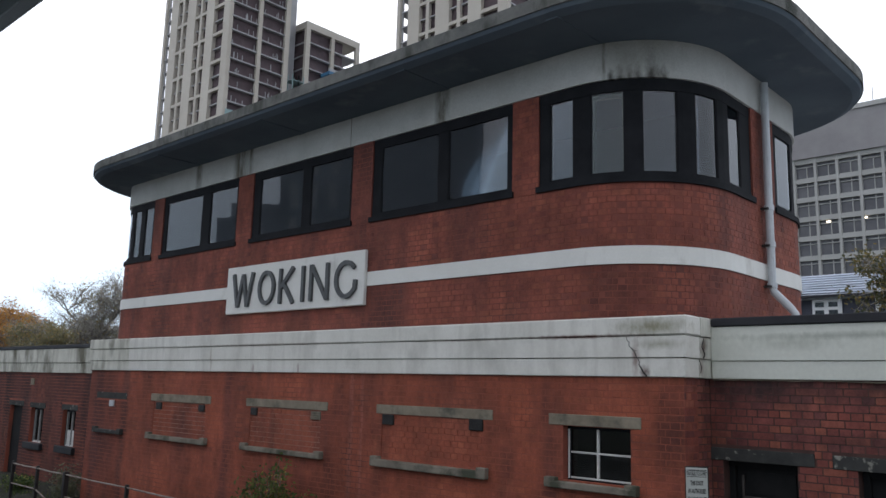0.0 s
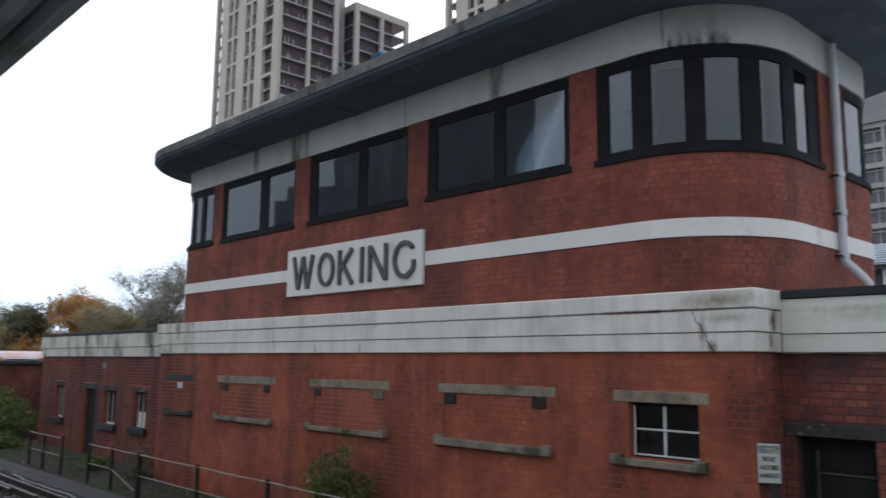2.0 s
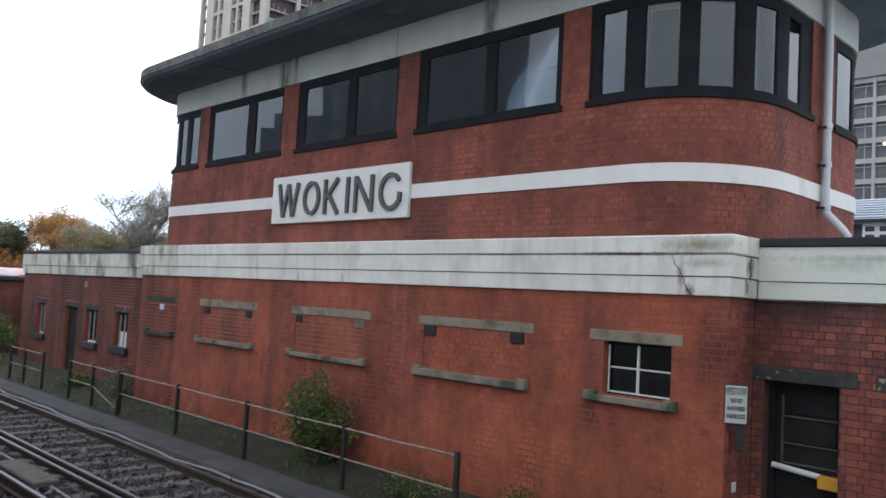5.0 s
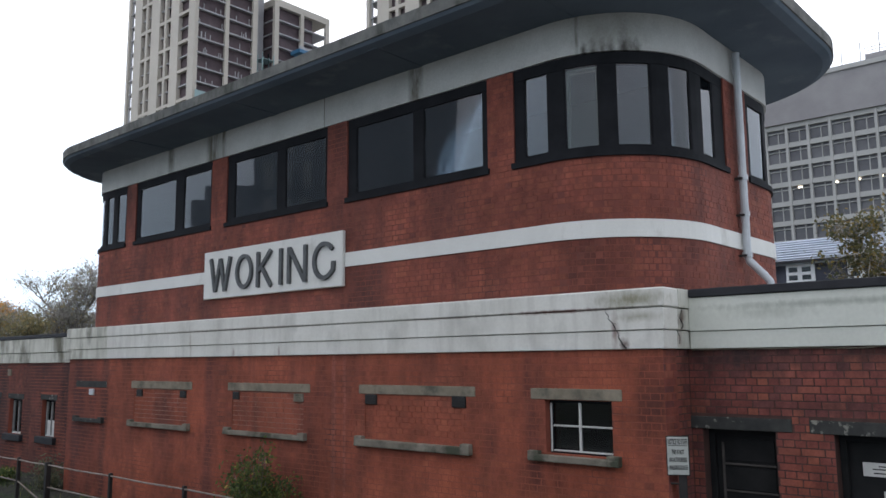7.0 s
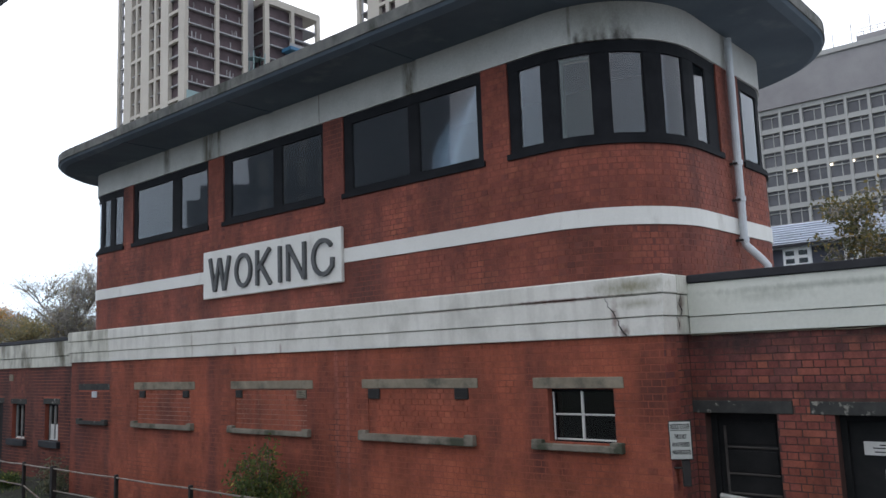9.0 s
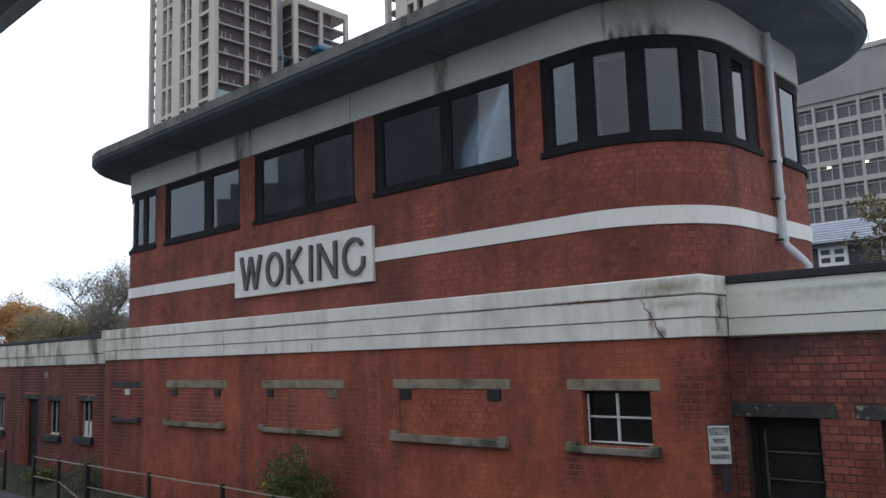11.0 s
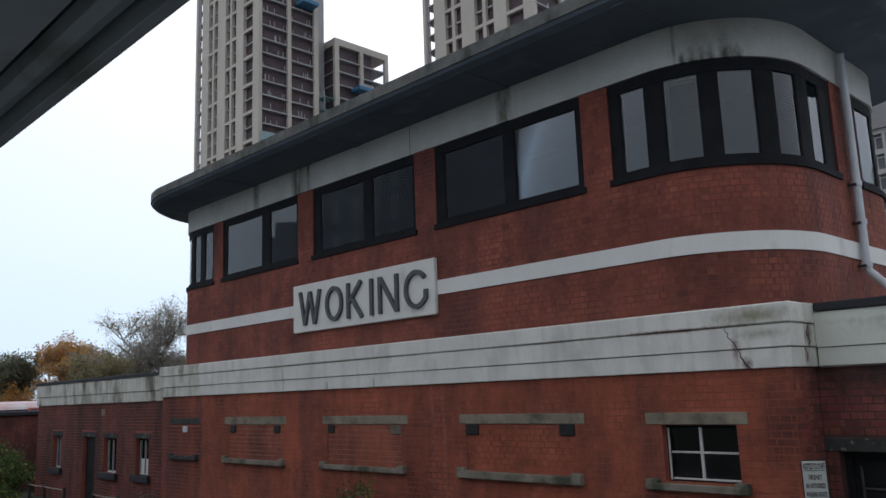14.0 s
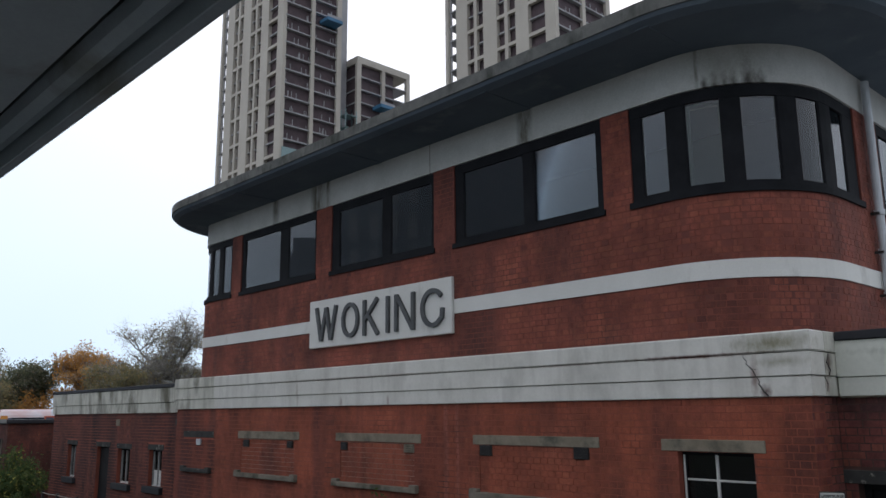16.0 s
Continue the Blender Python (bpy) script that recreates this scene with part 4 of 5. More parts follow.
# ---- downpipe ----
PX, PY = UP.x1 + 0.09, 2.87
pipe = thing("downpipe", "grey painted cast-iron downpipe with collars on the rounded end", "downpipe")
part("pipe", tubed([(PX, PY, 7.25), (PX, PY, 4.25), (PX + 0.02, PY + 0.01, 4.18), (PX + 0.19, PY + 0.07, 3.98), (PX + 0.26, PY + 0.1, 3.88), (PX + 0.27, PY + 0.1, 3.6)], 0.055, 12), M_PIPE, pipe)
for z in (5.35, 4.82, 4.24):
    part("collar", tubed([(PX, PY, z), (PX, PY, z + 0.07)], 0.07, 12), M_PIPE, pipe)
    part("bracket", boxed(PX - 0.1, PX + 0.02, PY - 0.1, PY - 0.06, z, z + 0.03), M_GRILLE, pipe)

# ---- flat-roofed wing beside the near corner ----
wing = thing("brick_wing", "single-storey red brick wing with a cream fascia and black roof edge", "building wing")
WING_END = 11.0
DOORS = [(0.14, 0.96, -0.4, 2.02), (1.56, 2.45, -0.4, 2.02), (4.2, 5.1, -0.4, 2.02)]
DOOR_LINTELS = [(-0.002, 1.14, 2.02, 2.16), (1.32, 2.68, 2.02, 2.16), (4.0, 5.3, 2.02, 2.16)]
bm = bmesh.new()
panel_with_holes(bm, RIGHT + 0.002, WING_END, GROUND - 0.3, 2.934, 0.3, DOORS, lambda u, d: (u, WING + d))
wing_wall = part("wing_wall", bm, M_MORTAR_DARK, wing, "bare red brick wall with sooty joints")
pieces, rest = [], []
for s in brick_spans(RIGHT + 0.01, WING_END, GROUND + 0.03, 2.93, DOORS + DOOR_LINTELS, 5, 0.003):
    size = round(s[1] - s[0], 3)
    (pieces if s[1] < 2.35 and s[2] > 0.9 and size in (0.235, 0.114) else rest).append(s)
pieces = sorted(pieces, key=lambda s: -s[2])[:295]
chosen = set(pieces)
rest = [s for s in brick_spans(RIGHT + 0.01, WING_END, GROUND + 0.03, 2.93, DOORS + DOOR_LINTELS, 5, 0.003) if s not in chosen]
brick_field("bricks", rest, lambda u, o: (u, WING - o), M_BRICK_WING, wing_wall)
part("fascia_board", boxed(RIGHT + 0.064, WING_END, WING - 0.055, WING + 0.3, 2.935, 3.132, 0.004), M_CREAM, wing, "cream lower fascia board")
part("fascia_board", boxed(RIGHT + 0.064, WING_END, WING - 0.07, WING + 0.3, 3.139, 3.528, 0.004), M_CREAM, wing, "cream upper fascia board with mould stains")
part("roof_edge", boxed(RIGHT + 0.08, WING_END, WING - 0.1, WING + 0.25, 3.531, 3.628, 0.01), M_FELT, wing, "black felt roof edge")
part("roof_deck", boxed(RIGHT + 0.08, WING_END, WING + 0.252, WING + 9.0, 3.5, 3.61), M_DECK, wing, "unseen flat wing roof, pale to bounce light up")
bm = bmesh.new()
for lift, r in ((0.0, 0.007), (0.013, 0.009)):
    bead = [(RIGHT + 0.07 + 0.06 * k, WING - 0.03 - lift, 2.932 - 0.008 + lift + 0.022 * noise.noise((k * 0.09, lift * 40, 2.0)) + 0.006 * noise.noise((k * 0.5, lift * 90, 7.0))) for k in range(178)]
    tube(bm, bead, r, 6)
part("mortar_fillet", bm, M_STONE, wing, "ragged mortar fillet under the fascia")
for a, b, c, d in DOOR_LINTELS:
    part("lintel", boxed(a, b, WING - 0.015, WING + 0.12, c, d, 0.006), M_DARKSTONE, wing, "sooty stone door lintel with white flakes")


def plank_door(x0, x1, glazed):
    y = WING + 0.2
    bm = bmesh.new()
    for a, b, c, d in ((x0, x0 + 0.07, 0, 2.02), (x1 - 0.05, x1, 0, 2.02), (x0 + 0.07, x1 - 0.05, 1.95, 2.02)):
        box(bm, a, b, y - 0.05, y + 0.06, c, d, 0.005)
    door = part("door", bm, M_DOOR, wing, "dark old timber door, shut")
    part("leaf", boxed(x0 + 0.07, x1 - 0.05, y + 0.01, y + 0.05, 0.0, 1.95), M_DOOR, door)
    if glazed:
        for z in (1.62, 1.32, 1.1):
            part("rail", boxed(x0 + 0.13, x1 - 0.08, y - 0.012, y + 0.012, z - 0.01, z + 0.01, 0.004), M_SLEEPER, door)
        part("stile", boxed(x0 + 0.13, x0 + 0.155, y - 0.012, y + 0.012, 1.0, 1.86, 0.004), M_SLEEPER, door, "worn door stile")
        for z in (1.34, 1.66):
            pane = part("panel", boxed(x0 + 0.16, x1 - 0.09, y - 0.004, y + 0.009, z, z + 0.24, 0.003), M_DOOR, door)
        part("bar", tubed([(x0 + 0.06, y - 0.06, 1.065), (x1 - 0.22, y - 0.06, 1.015)], 0.034, 10), M_PAINT, door, "white bar across the door")
        part("lock_box", boxed(x1 - 0.24, x1 + 0.02, y - 0.13, y - 0.02, 0.9, 1.04, 0.01),
             surface("orange_yellow_paint", (0.5, 0.24, 0.02), (0.62, 0.32, 0.03), 3.0, rough=0.5), door, "yellow lock box")
    else:
        part("plate", boxed(x0 + 0.2, x1 - 0.08, y - 0.004, y + 0.008, 1.6, 1.74, 0.002), M_PAINT, door, "white notice plate")
        for z, w in ((1.705, 0.3), (1.675, 0.42), (1.635, 0.4)):
            part("text_bar", boxed(x0 + 0.5 - w / 2, x0 + 0.5 + w / 2, y - 0.007, y - 0.0045, z - 0.006, z + 0.006), M_GRILLE, door)
        part("paper_scrap", boxed(x0 + 0.38, x0 + 0.48, y - 0.006, y + 0.004, 1.36, 1.46, 0.03), M_PAINT, door, "torn white paper scrap")
    return door


for k, (a, b, _, _) in enumerate(DOORS):
    plank_door(a, b, k == 0)
# Near-black sheet in place of the wing's unlit inside.
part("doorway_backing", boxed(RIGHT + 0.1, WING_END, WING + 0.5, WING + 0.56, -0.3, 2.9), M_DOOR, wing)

# staff notice on the wall's corner
M_PLATE = surface("dulled_white_enamel", (0.40, 0.42, 0.39), (0.48, 0.50, 0.46), 4.0, rough=0.5)
notice = thing("staff_notice", "white staff notice plate with black capitals over a dark box", "notice sign")
notice.matrix_basis = pose(0.1, 0.05, 0, 0, 0, 30)
NZ0, NZ1, NW = 1.56, 1.965, 0.112
part("plate", boxed(-NW, NW, -0.006, 0.006, NZ0, NZ1, 0.003), M_PLATE, notice, "white enamel plate")
part("backing", boxed(-NW - 0.012, NW + 0.012, 0.007, 0.02, NZ0 - 0.012, NZ1 + 0.012), M_GRILLE, notice, "dark backing board")
part("box", boxed(0.0, 0.09, 0.021, 0.08, NZ0 - 0.3, NZ0 - 0.014, 0.006), M_GRILLE, notice, "short dark box under the plate")
part("arm", tubed([(0.04, 0.05, NZ0 - 0.1), (-0.085, 0.045, NZ0 - 0.1)], 0.012, 8), M_GRILLE, notice)
part("arm", tubed([(0.04, 0.016, NZ1 - 0.1), (-0.085, 0.045, NZ1 - 0.1)], 0.012, 8), M_GRILLE, notice)


def lettering(text, size, z, squeeze, parent):
    curve = bpy.data.curves.new("lettering", "FONT")
    curve.body, curve.size, curve.align_x = text, size, "CENTER"
    curve.extrude, curve.offset = 0.0008, 0.0022
    tmp = bpy.data.objects.new("lettering", curve)
    mesh = bpy.data.meshes.new_from_object(tmp)
    bpy.data.objects.remove(tmp)
    mesh.materials.append(M_GRILLE)
    ob = link_mesh("lettering", mesh, parent)
    ob.matrix_basis = Matrix.Translation((0, -0.0075, z)) @ Euler((radians(90), 0, 0)).to_matrix().to_4x4() @ Matrix.Diagonal((squeeze, 1, 1, 1))
    return ob


for text, size, z, squeeze in (("NOTICE TO STAFF", 0.084, 1.885, 0.295), ("THIS IS NOT", 0.066, 1.782, 0.36), ("AN AUTHORISED", 0.066, 1.698, 0.36), ("WALKING ROUTE", 0.066, 1.614, 0.36)):
    lettering(text, size, z, squeeze, notice)
part("underline", boxed(-NW + 0.01, NW - 0.01, -0.008, -0.006, 1.868, 1.874), M_GRILLE, notice)

scrap = part("paper_scrap", boxed(0.006, 0.016, 0.19, 0.29, 0.78, 0.89, 0.004), M_PAINT, None)
tagged(scrap, "torn white paper scrap pasted on the brick return", "paper scrap")

# ---- long low wing beyond the far corner ----
annex = thing("brick_wing", "single-storey dull maroon brick wing with a stained white coping", "building wing")
AX0, AX1 = -25.3, LEFT - 0.002
A_WINDOWS = [(-23.75, -23.05, 0.95, 1.93), (-19.75, -18.9, 0.97, 1.9), (-17.65, -16.88, 1.0, 1.92)]
A_DOOR = [(-21.3, -20.4, -0.3, 1.92)]
bm = bmesh.new()
panel_with_holes(bm, AX0, AX1, GROUND - 0.3, 2.86, 0.3, A_WINDOWS + A_DOOR, lambda u, d: (u, WING + d))
slab(bm, WING + 0.3, WING + 6, GROUND - 0.3, 2.86, 0.3, lambda u, d: (AX0 + d, u))
annex_wall = part("wing_wall", bm, M_MORTAR, annex, "dull maroon brick wall")
brick_field("bricks", brick_spans(AX0, AX1, GROUND + 0.03, 2.86, A_WINDOWS + A_DOOR + [(w[0] - 0.12, w[1] + 0.12, w[3], w[3] + 0.15) for w in A_WINDOWS + A_DOOR], 11),
            lambda u, o: (u, WING - o), M_BRICK_DULL, annex_wall)
for k in range(5):
    a, b = AX0 + (AX1 - AX0) * k / 5, AX0 + (AX1 - AX0) * (k + 1) / 5
    part("coping_block", boxed(a - (0.06 if k == 0 else -0.002), b - 0.002, WING - 0.05, WING + 0.3, 2.86, 3.12, 0.01), M_WHITE_WET, annex, "stained white coping block")
    part("coping_block", boxed(a - (0.075 if k == 0 else -0.002), b - 0.002, WING - 0.07, WING + 0.3, 3.127, 3.5, 0.01), M_WHITE_WET, annex, "mould-streaked white coping block")
part("roof_edge", boxed(AX0 - 0.1, AX1, WING - 0.09, WING + 6, 3.503, 3.6, 0.01), M_FELT, annex, "black felt roof edge")
for w in A_WINDOWS + A_DOOR:
    part("lintel", boxed(w[0] - 0.1, w[1] + 0.1, WING - 0.012, WING + 0.1, w[3], w[3] + 0.14, 0.005), M_DARKSTONE, annex, "dark stone lintel")
for k, (a, b, c, d) in enumerate(A_WINDOWS):
    part("sill", boxed(a - 0.15, b + 0.15, WING - 0.1, WING + 0.1, c - 0.17, c, 0.01), M_FELT, annex, "black-stained stone sill")
    bm = bmesh.new()
    for e, f, g, h in ((a, a + 0.06, c, d), (b - 0.06, b, c, d), (a, b, d - 0.05, d)):
        box(bm, e, f, WING + 0.1, WING + 0.16, g, h)
    win = part("window", bm, M_FRAME, annex, "tall narrow window with white sashes")
    for e in (a + 0.08, b - 0.12, (a + b) / 2 - 0.02):
        part("sash_bar", boxed(e, e + 0.05, WING + 0.08, WING + 0.12, c + 0.02, d - 0.05), M_CABLE, win, "dull white sash bar")
    part("sash_bar", boxed(a + 0.08, b - 0.08, WING + 0.085, WING + 0.12, c, c + 0.05), M_PAINT, win, "white painted sash bar")
    pane = part("pane", boxed(a + 0.08, b - 0.08, WING + 0.125, WING + 0.13, c + 0.04, d - 0.05), M_GLASS_DARK, win)
    if k == 2:
        part("pane_cover", boxed(a + 0.1, b - 0.2, WING + 0.1, WING + 0.122, c + 0.05, c + 0.4), M_PAINT, win, "white panel covering the lower pane")
part("door", boxed(A_DOOR[0][0], A_DOOR[0][1], WING + 0.1, WING + 0.15, -0.2, 1.92), M_DOOR, annex, "dark recessed door")
part("room_lining", boxed(AX0 + 0.5, AX1 - 0.5, WING + 0.6, WING + 0.66, 0, 2.8), M_INNER, annex)
part("vent_block", boxed(-19.95, -19.72, WING - 0.03, WING + 0.02, 2.52, 2.7, 0.006), M_STONE, annex, "small stone vent block")
part("vent_block", boxed(-16.2, -16.0, WING - 0.01, WING + 0.02, 2.55, 2.72, 0.006), M_GRILLE, annex, "small dark vent")

# ---- flat-roofed hut further along ----
hut = thing("trackside_hut", "small flat-roofed dark red brick hut among bushes", "hut")
HX0, HX1, HY0, HY1 = -33.7, -29.1, 0.3, 4.6
bm = bmesh.new()
H_WIN = [(-32.8, -31.7, 1.1, 2.0), (-30.7, -29.6, 1.1, 2.0)]
panel_with_holes(bm, HX0, HX1, -0.35, 2.55, 0.25, H_WIN, lambda u, d: (u, HY0 + d))
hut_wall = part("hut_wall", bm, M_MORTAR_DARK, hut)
bm = bmesh.new()
slab(bm, HY0 + 0.25, HY1, -0.35, 2.55, 0.25, lambda u, d: (HX1 - d, u))
end_wall = part("end_wall", bm, M_MORTAR_DARK, hut)
brick_field("bricks", brick_spans(HX0, HX1, -0.1, 2.55, H_WIN, 31), lambda u, o: (u, HY0 - o), M_BRICK_DULL, hut_wall)
brick_field("bricks", brick_spans(HY0, HY1, -0.1, 2.55, [], 32), lambda u, o: (HX1 + o, u), M_BRICK_DULL, end_wall)
part("hut_roof", boxed(HX0 - 0.1, HX1 + 0.1, HY0 - 0.1, HY1 + 0.1, 2.55, 2.7, 0.02), M_FELT, hut, "flat felt roof")
part("roof_lip", boxed(HX0 - 0.12, HX1 + 0.12, HY0 - 0.12, HY0 - 0.1, 2.58, 2.72), M_CABLE, hut, "pale roof lip")
for a, b, c, d in H_WIN:
    win = part("window", boxed(a, b, HY0 + 0.12, HY0 + 0.16, c, d), M_FRAME, hut, "small dark window")
    part("sash_bar", boxed((a + b) / 2 - 0.03, (a + b) / 2 + 0.03, HY0 + 0.09, HY0 + 0.118, c, d), M_STONE, win)
    part("sill", boxed(a - 0.1, b + 0.1, HY0 - 0.06, HY0 + 0.05, c - 0.12, c - 0.002, 0.01), M_SILL, hut)

# ---- platform canopy over the camera ----
canopy = thing("platform_canopy", "dark painted station canopy with a deep fascia", "canopy", kind="structure")
CY, CZ = -7.6, 3.94
part("fascia", boxed(-50, 30, CY - 0.05, CY, CZ, CZ + 0.35, 0.004), M_CANOPY, canopy)
part("gutter", tubed([(-50, CY - 0.12, CZ + 0.1), (30, CY - 0.12, CZ + 0.1)], 0.06, 8), M_CANOPY, canopy)
part("edge_beam", boxed(-50, 30, CY - 0.52, CY - 0.24, CZ + 0.02, CZ + 0.3, 0.006), M_CANOPY, canopy)
part("roof_boards", boxed(-50, 30, -14, CY - 0.05, CZ + 0.26, CZ + 0.36), M_CANOPY_PANEL, canopy, "dingy boarded canopy ceiling")
for x in range(-46, 30, 4):
    part("joist", boxed(x - 0.08, x + 0.08, -14, CY - 0.5, CZ + 0.1, CZ + 0.262), M_CANOPY, canopy)
part("spine_beam", boxed(-50, 30, -11.2, -10.9, CZ - 0.1, CZ + 0.25), M_CANOPY, canopy)
for x in (-20, -10, 12, 22):
    part("column", tubed([(x, -11.05, 0.88), (x, -11.05, CZ - 0.08)], 0.09, 12), M_CANOPY, canopy)

# ---- tube fence along the wall ----
fence = thing("tube_fence", "low fence of dark posts and two pale tube rails", "fence")
FY, FTOP, FLOW = -1.05, 0.78, 0.34
RUNS = [[-20.4, -19.25, -17.85], [-16.0, -14.6, -13.15, -10.5, -8.0, -5.3, -3.0]]
for run in RUNS:
    for k, x in enumerate(run):
        w = 0.05 if x == -13.15 else 0.032
        part("post", boxed(x - w, x + w, FY - w, FY + w, -0.2, FTOP + 0.05, 0.006), M_GRILLE, fence)
    for a, b in zip(run, run[1:]):
        broken = a == -14.6
        part("rail", tubed([(a, FY - 0.01, FTOP), ((a + b) / 2, FY - 0.01, FTOP - 0.012), (b, FY - 0.01, FTOP)], 0.015, 8), M_GALV, fence)
        part("rail", tubed([(a, FY - 0.01, FLOW), (b, FY - 0.01, -0.02 if broken else FLOW)], 0.014, 8), M_GALV, fence)


# ---- plants ----
def leaf_cloud(rng, centres, per, spread, size, flat=0.6):
    """Small bent leaves in clumps round the centres."""
    verts, faces = [], []
    for c in centres:
        for _ in range(per):
            p = np.array(c) + rng.normal(0, spread, 3) * (1, 1, 0.8)
            d, e = rng.normal(0, 1, 3), rng.normal(0, 1, 3)
            d /= np.linalg.norm(d)
            e -= d * (e @ d)
            e /= np.linalg.norm(e)
            s = size * rng.uniform(0.5, 1.3)
            n = len(verts)
            verts += [tuple(p - d * s), tuple(p + e * s * flat), tuple(p + d * s), tuple(p - e * s * flat)]
            faces.append((n, n + 1, n + 2, n + 3))
    return verts, faces


def tree(name, label, at, height, crown, leaf, seed, leaves=9, size=0.11, bare=0.0, group="trees beyond the railway", trunk_r=None, twigs=5):
    """A tapered trunk that forks into limbs and twigs, with clumped leaves at the twig ends."""
    rng = np.random.default_rng(seed)
    ob = thing(name, label, "tree", group, at=at)
    bm = bmesh.new()
    tips = []

    def limb(p, d, length, r, level):
        q = [np.array(p)]
        steps = 4
        for k in range(steps):
            d = d + rng.normal(0, 0.16, 3) + np.array((0, 0, 0.07))
            d /= np.linalg.norm(d)
            q.append(q[-1] + d * length / steps)
        tube(bm, [tuple(v) for v in q], r, 5 if level < 2 else 3, r * 0.5)
        if level >= 3:
            tips.extend(q[2:])
            return
        count = (6, 5, twigs)[level]
        for j in range(count):
            t = rng.uniform(0.35, 1.0)
            base = q[0] + (q[-1] - q[0]) * t
            base = q[min(steps, max(1, int(round(t * steps))))]
            a = rng.uniform(0, 2 * math.pi)
            lean = rng.uniform(0.5, 1.0)
            nd = d * (1 - lean * 0.5) + np.array((math.cos(a), math.sin(a), rng.uniform(-0.1, 0.5))) * lean
            nd /= np.linalg.norm(nd)
            limb(base, nd, length * rng.uniform(0.5, 0.75) if level else crown * rng.uniform(0.55, 0.9), r * (0.45, 0.5, 0.5)[level], level + 1)

    limb((0, 0, 0), np.array((0, 0, 1.0)), height * 0.62, trunk_r or height * 0.022, 0)
    part("trunk", bm, M_BARK, ob, "bare grey-brown trunk and branches")
    spray = [tuple(p) for p in tips if rng.random() < 0.35 + bare]
    v, f = leaf_cloud(rng, spray, 5 if bare > 0.25 else 3, crown * 0.08, 0.42, 0.04)
    raw("twig_spray", v, f, M_TWIG, ob, "stuff")
    keep = [tuple(p) for p in tips if rng.random() > bare]
    v, f = leaf_cloud(rng, keep, leaves, crown * 0.09, size)
    raw("crown", v, f, M_LEAF[leaf], ob)
    return ob


FAR_TREES = [  # what it looks like, place, height, crown, leaf colour, leaves, bareness
    ("bare-topped autumn tree with thin tawny leaves", (-98, 3, -0.3), 6.6, 4.0, "olive", 10, 0.1),
    ("olive and brown autumn tree", (-92, 8.5, -0.3), 6.4, 3.8, "olive", 12, 0.05),
    ("rusty brown autumn tree", (-95, 12.5, -0.3), 7.0, 3.8, "orange", 9, 0.1),
    ("half-bare tawny autumn tree", (-97, 15.5, -0.3), 9.4, 4.0, "olive", 6, 0.3),
    ("dark green tree with dense leaves", (-90, 19.0, -0.3), 8.8, 3.8, "dark", 15, 0.0),
    ("dark green tree with dense leaves", (-93, 16.5, -0.3), 7.6, 3.8, "dark", 13, 0.0),
    ("orange autumn tree in full colour", (-84, 21.8, -0.3), 10.4, 3.8, "orange", 13, 0.0),
    ("orange and olive autumn tree", (-82, 25.0, -0.3), 10.6, 3.8, "orange", 9, 0.1),
    ("half-bare tree with a fine twiggy crown", (-80, 27.0, -0.3), 13.0, 5.4, "olive", 3, 0.6),
    ("bare twiggy tree with a few tawny leaves", (-78, 30.5, -0.3), 13.2, 5.4, "olive", 2, 0.65),
    ("half-bare tree with olive leaves", (-77, 34.0, -0.3), 13.5, 5.0, "olive", 6, 0.3),
    ("olive autumn tree low beside the line", (-104, -3, -0.3), 6.6, 4.2, "olive", 10, 0.1),
    ("low orange autumn tree", (-96, 6.0, -0.3), 5.6, 3.8, "orange", 9, 0.1),
    ("low olive tree above the train", (-88, 15.0, -0.3), 6.0, 3.6, "olive", 11, 0.0),
    ("hazy half-bare autumn tree", (-106, 9.0, -0.3), 10.0, 4.6, "olive", 6, 0.3),
    ("hazy half-bare autumn tree", (-106, 14.0, -0.3), 11.0, 4.6, "olive", 6, 0.3),
    ("full olive autumn tree", (-104, 19.0, -0.3), 10.5, 4.6, "olive", 12, 0.0),
    ("tawny autumn tree beyond the train", (-103, 3.0, -0.3), 8.0, 4.6, "orange", 10, 0.05),
    ("olive autumn tree beside the orange one", (-86, 28.5, -0.3), 9.0, 4.2, "olive", 6, 0.3),
    ("olive autumn tree beside the bare one", (-84, 33.0, -0.3), 9.0, 4.2, "olive", 5, 0.35),
    ("low olive tree beyond the wing", (-80, 22.5, -0.3), 7.5, 4.0, "olive", 11, 0.0),
]
for seed, (label, at, height, crown, leaf, leaves, bare) in enumerate(FAR_TREES):
    tree("tree", label, at, height, crown, leaf, seed + 1, leaves, 0.13, bare, twigs=11 if bare > 0.25 else 7)
tree("tree", "autumn tree turning yellow beside the house", (-1.2, 24.0, 0.0), 8.9, 2.6, "yellow", 41, 14, 0.085, 0.05, group="trees behind the wing")
tree("tree", "autumn tree with dull green and brown leaves", (0.6, 25.0, 0.0), 10.4, 3.0, "dark", 42, 14, 0.09, 0.1, group="trees behind the wing")
tree("tree", "low yellowing tree behind the wing", (0.0, 22.5, 0.0), 7.4, 2.6, "yellow", 44, 13, 0.08, 0.0, group="trees behind the wing")
tree("tree", "autumn tree with dull green leaves", (3.4, 24.0, 0.0), 10.4, 3.0, "dark", 43, 12, 0.09, 0.1, group="trees behind the wing")


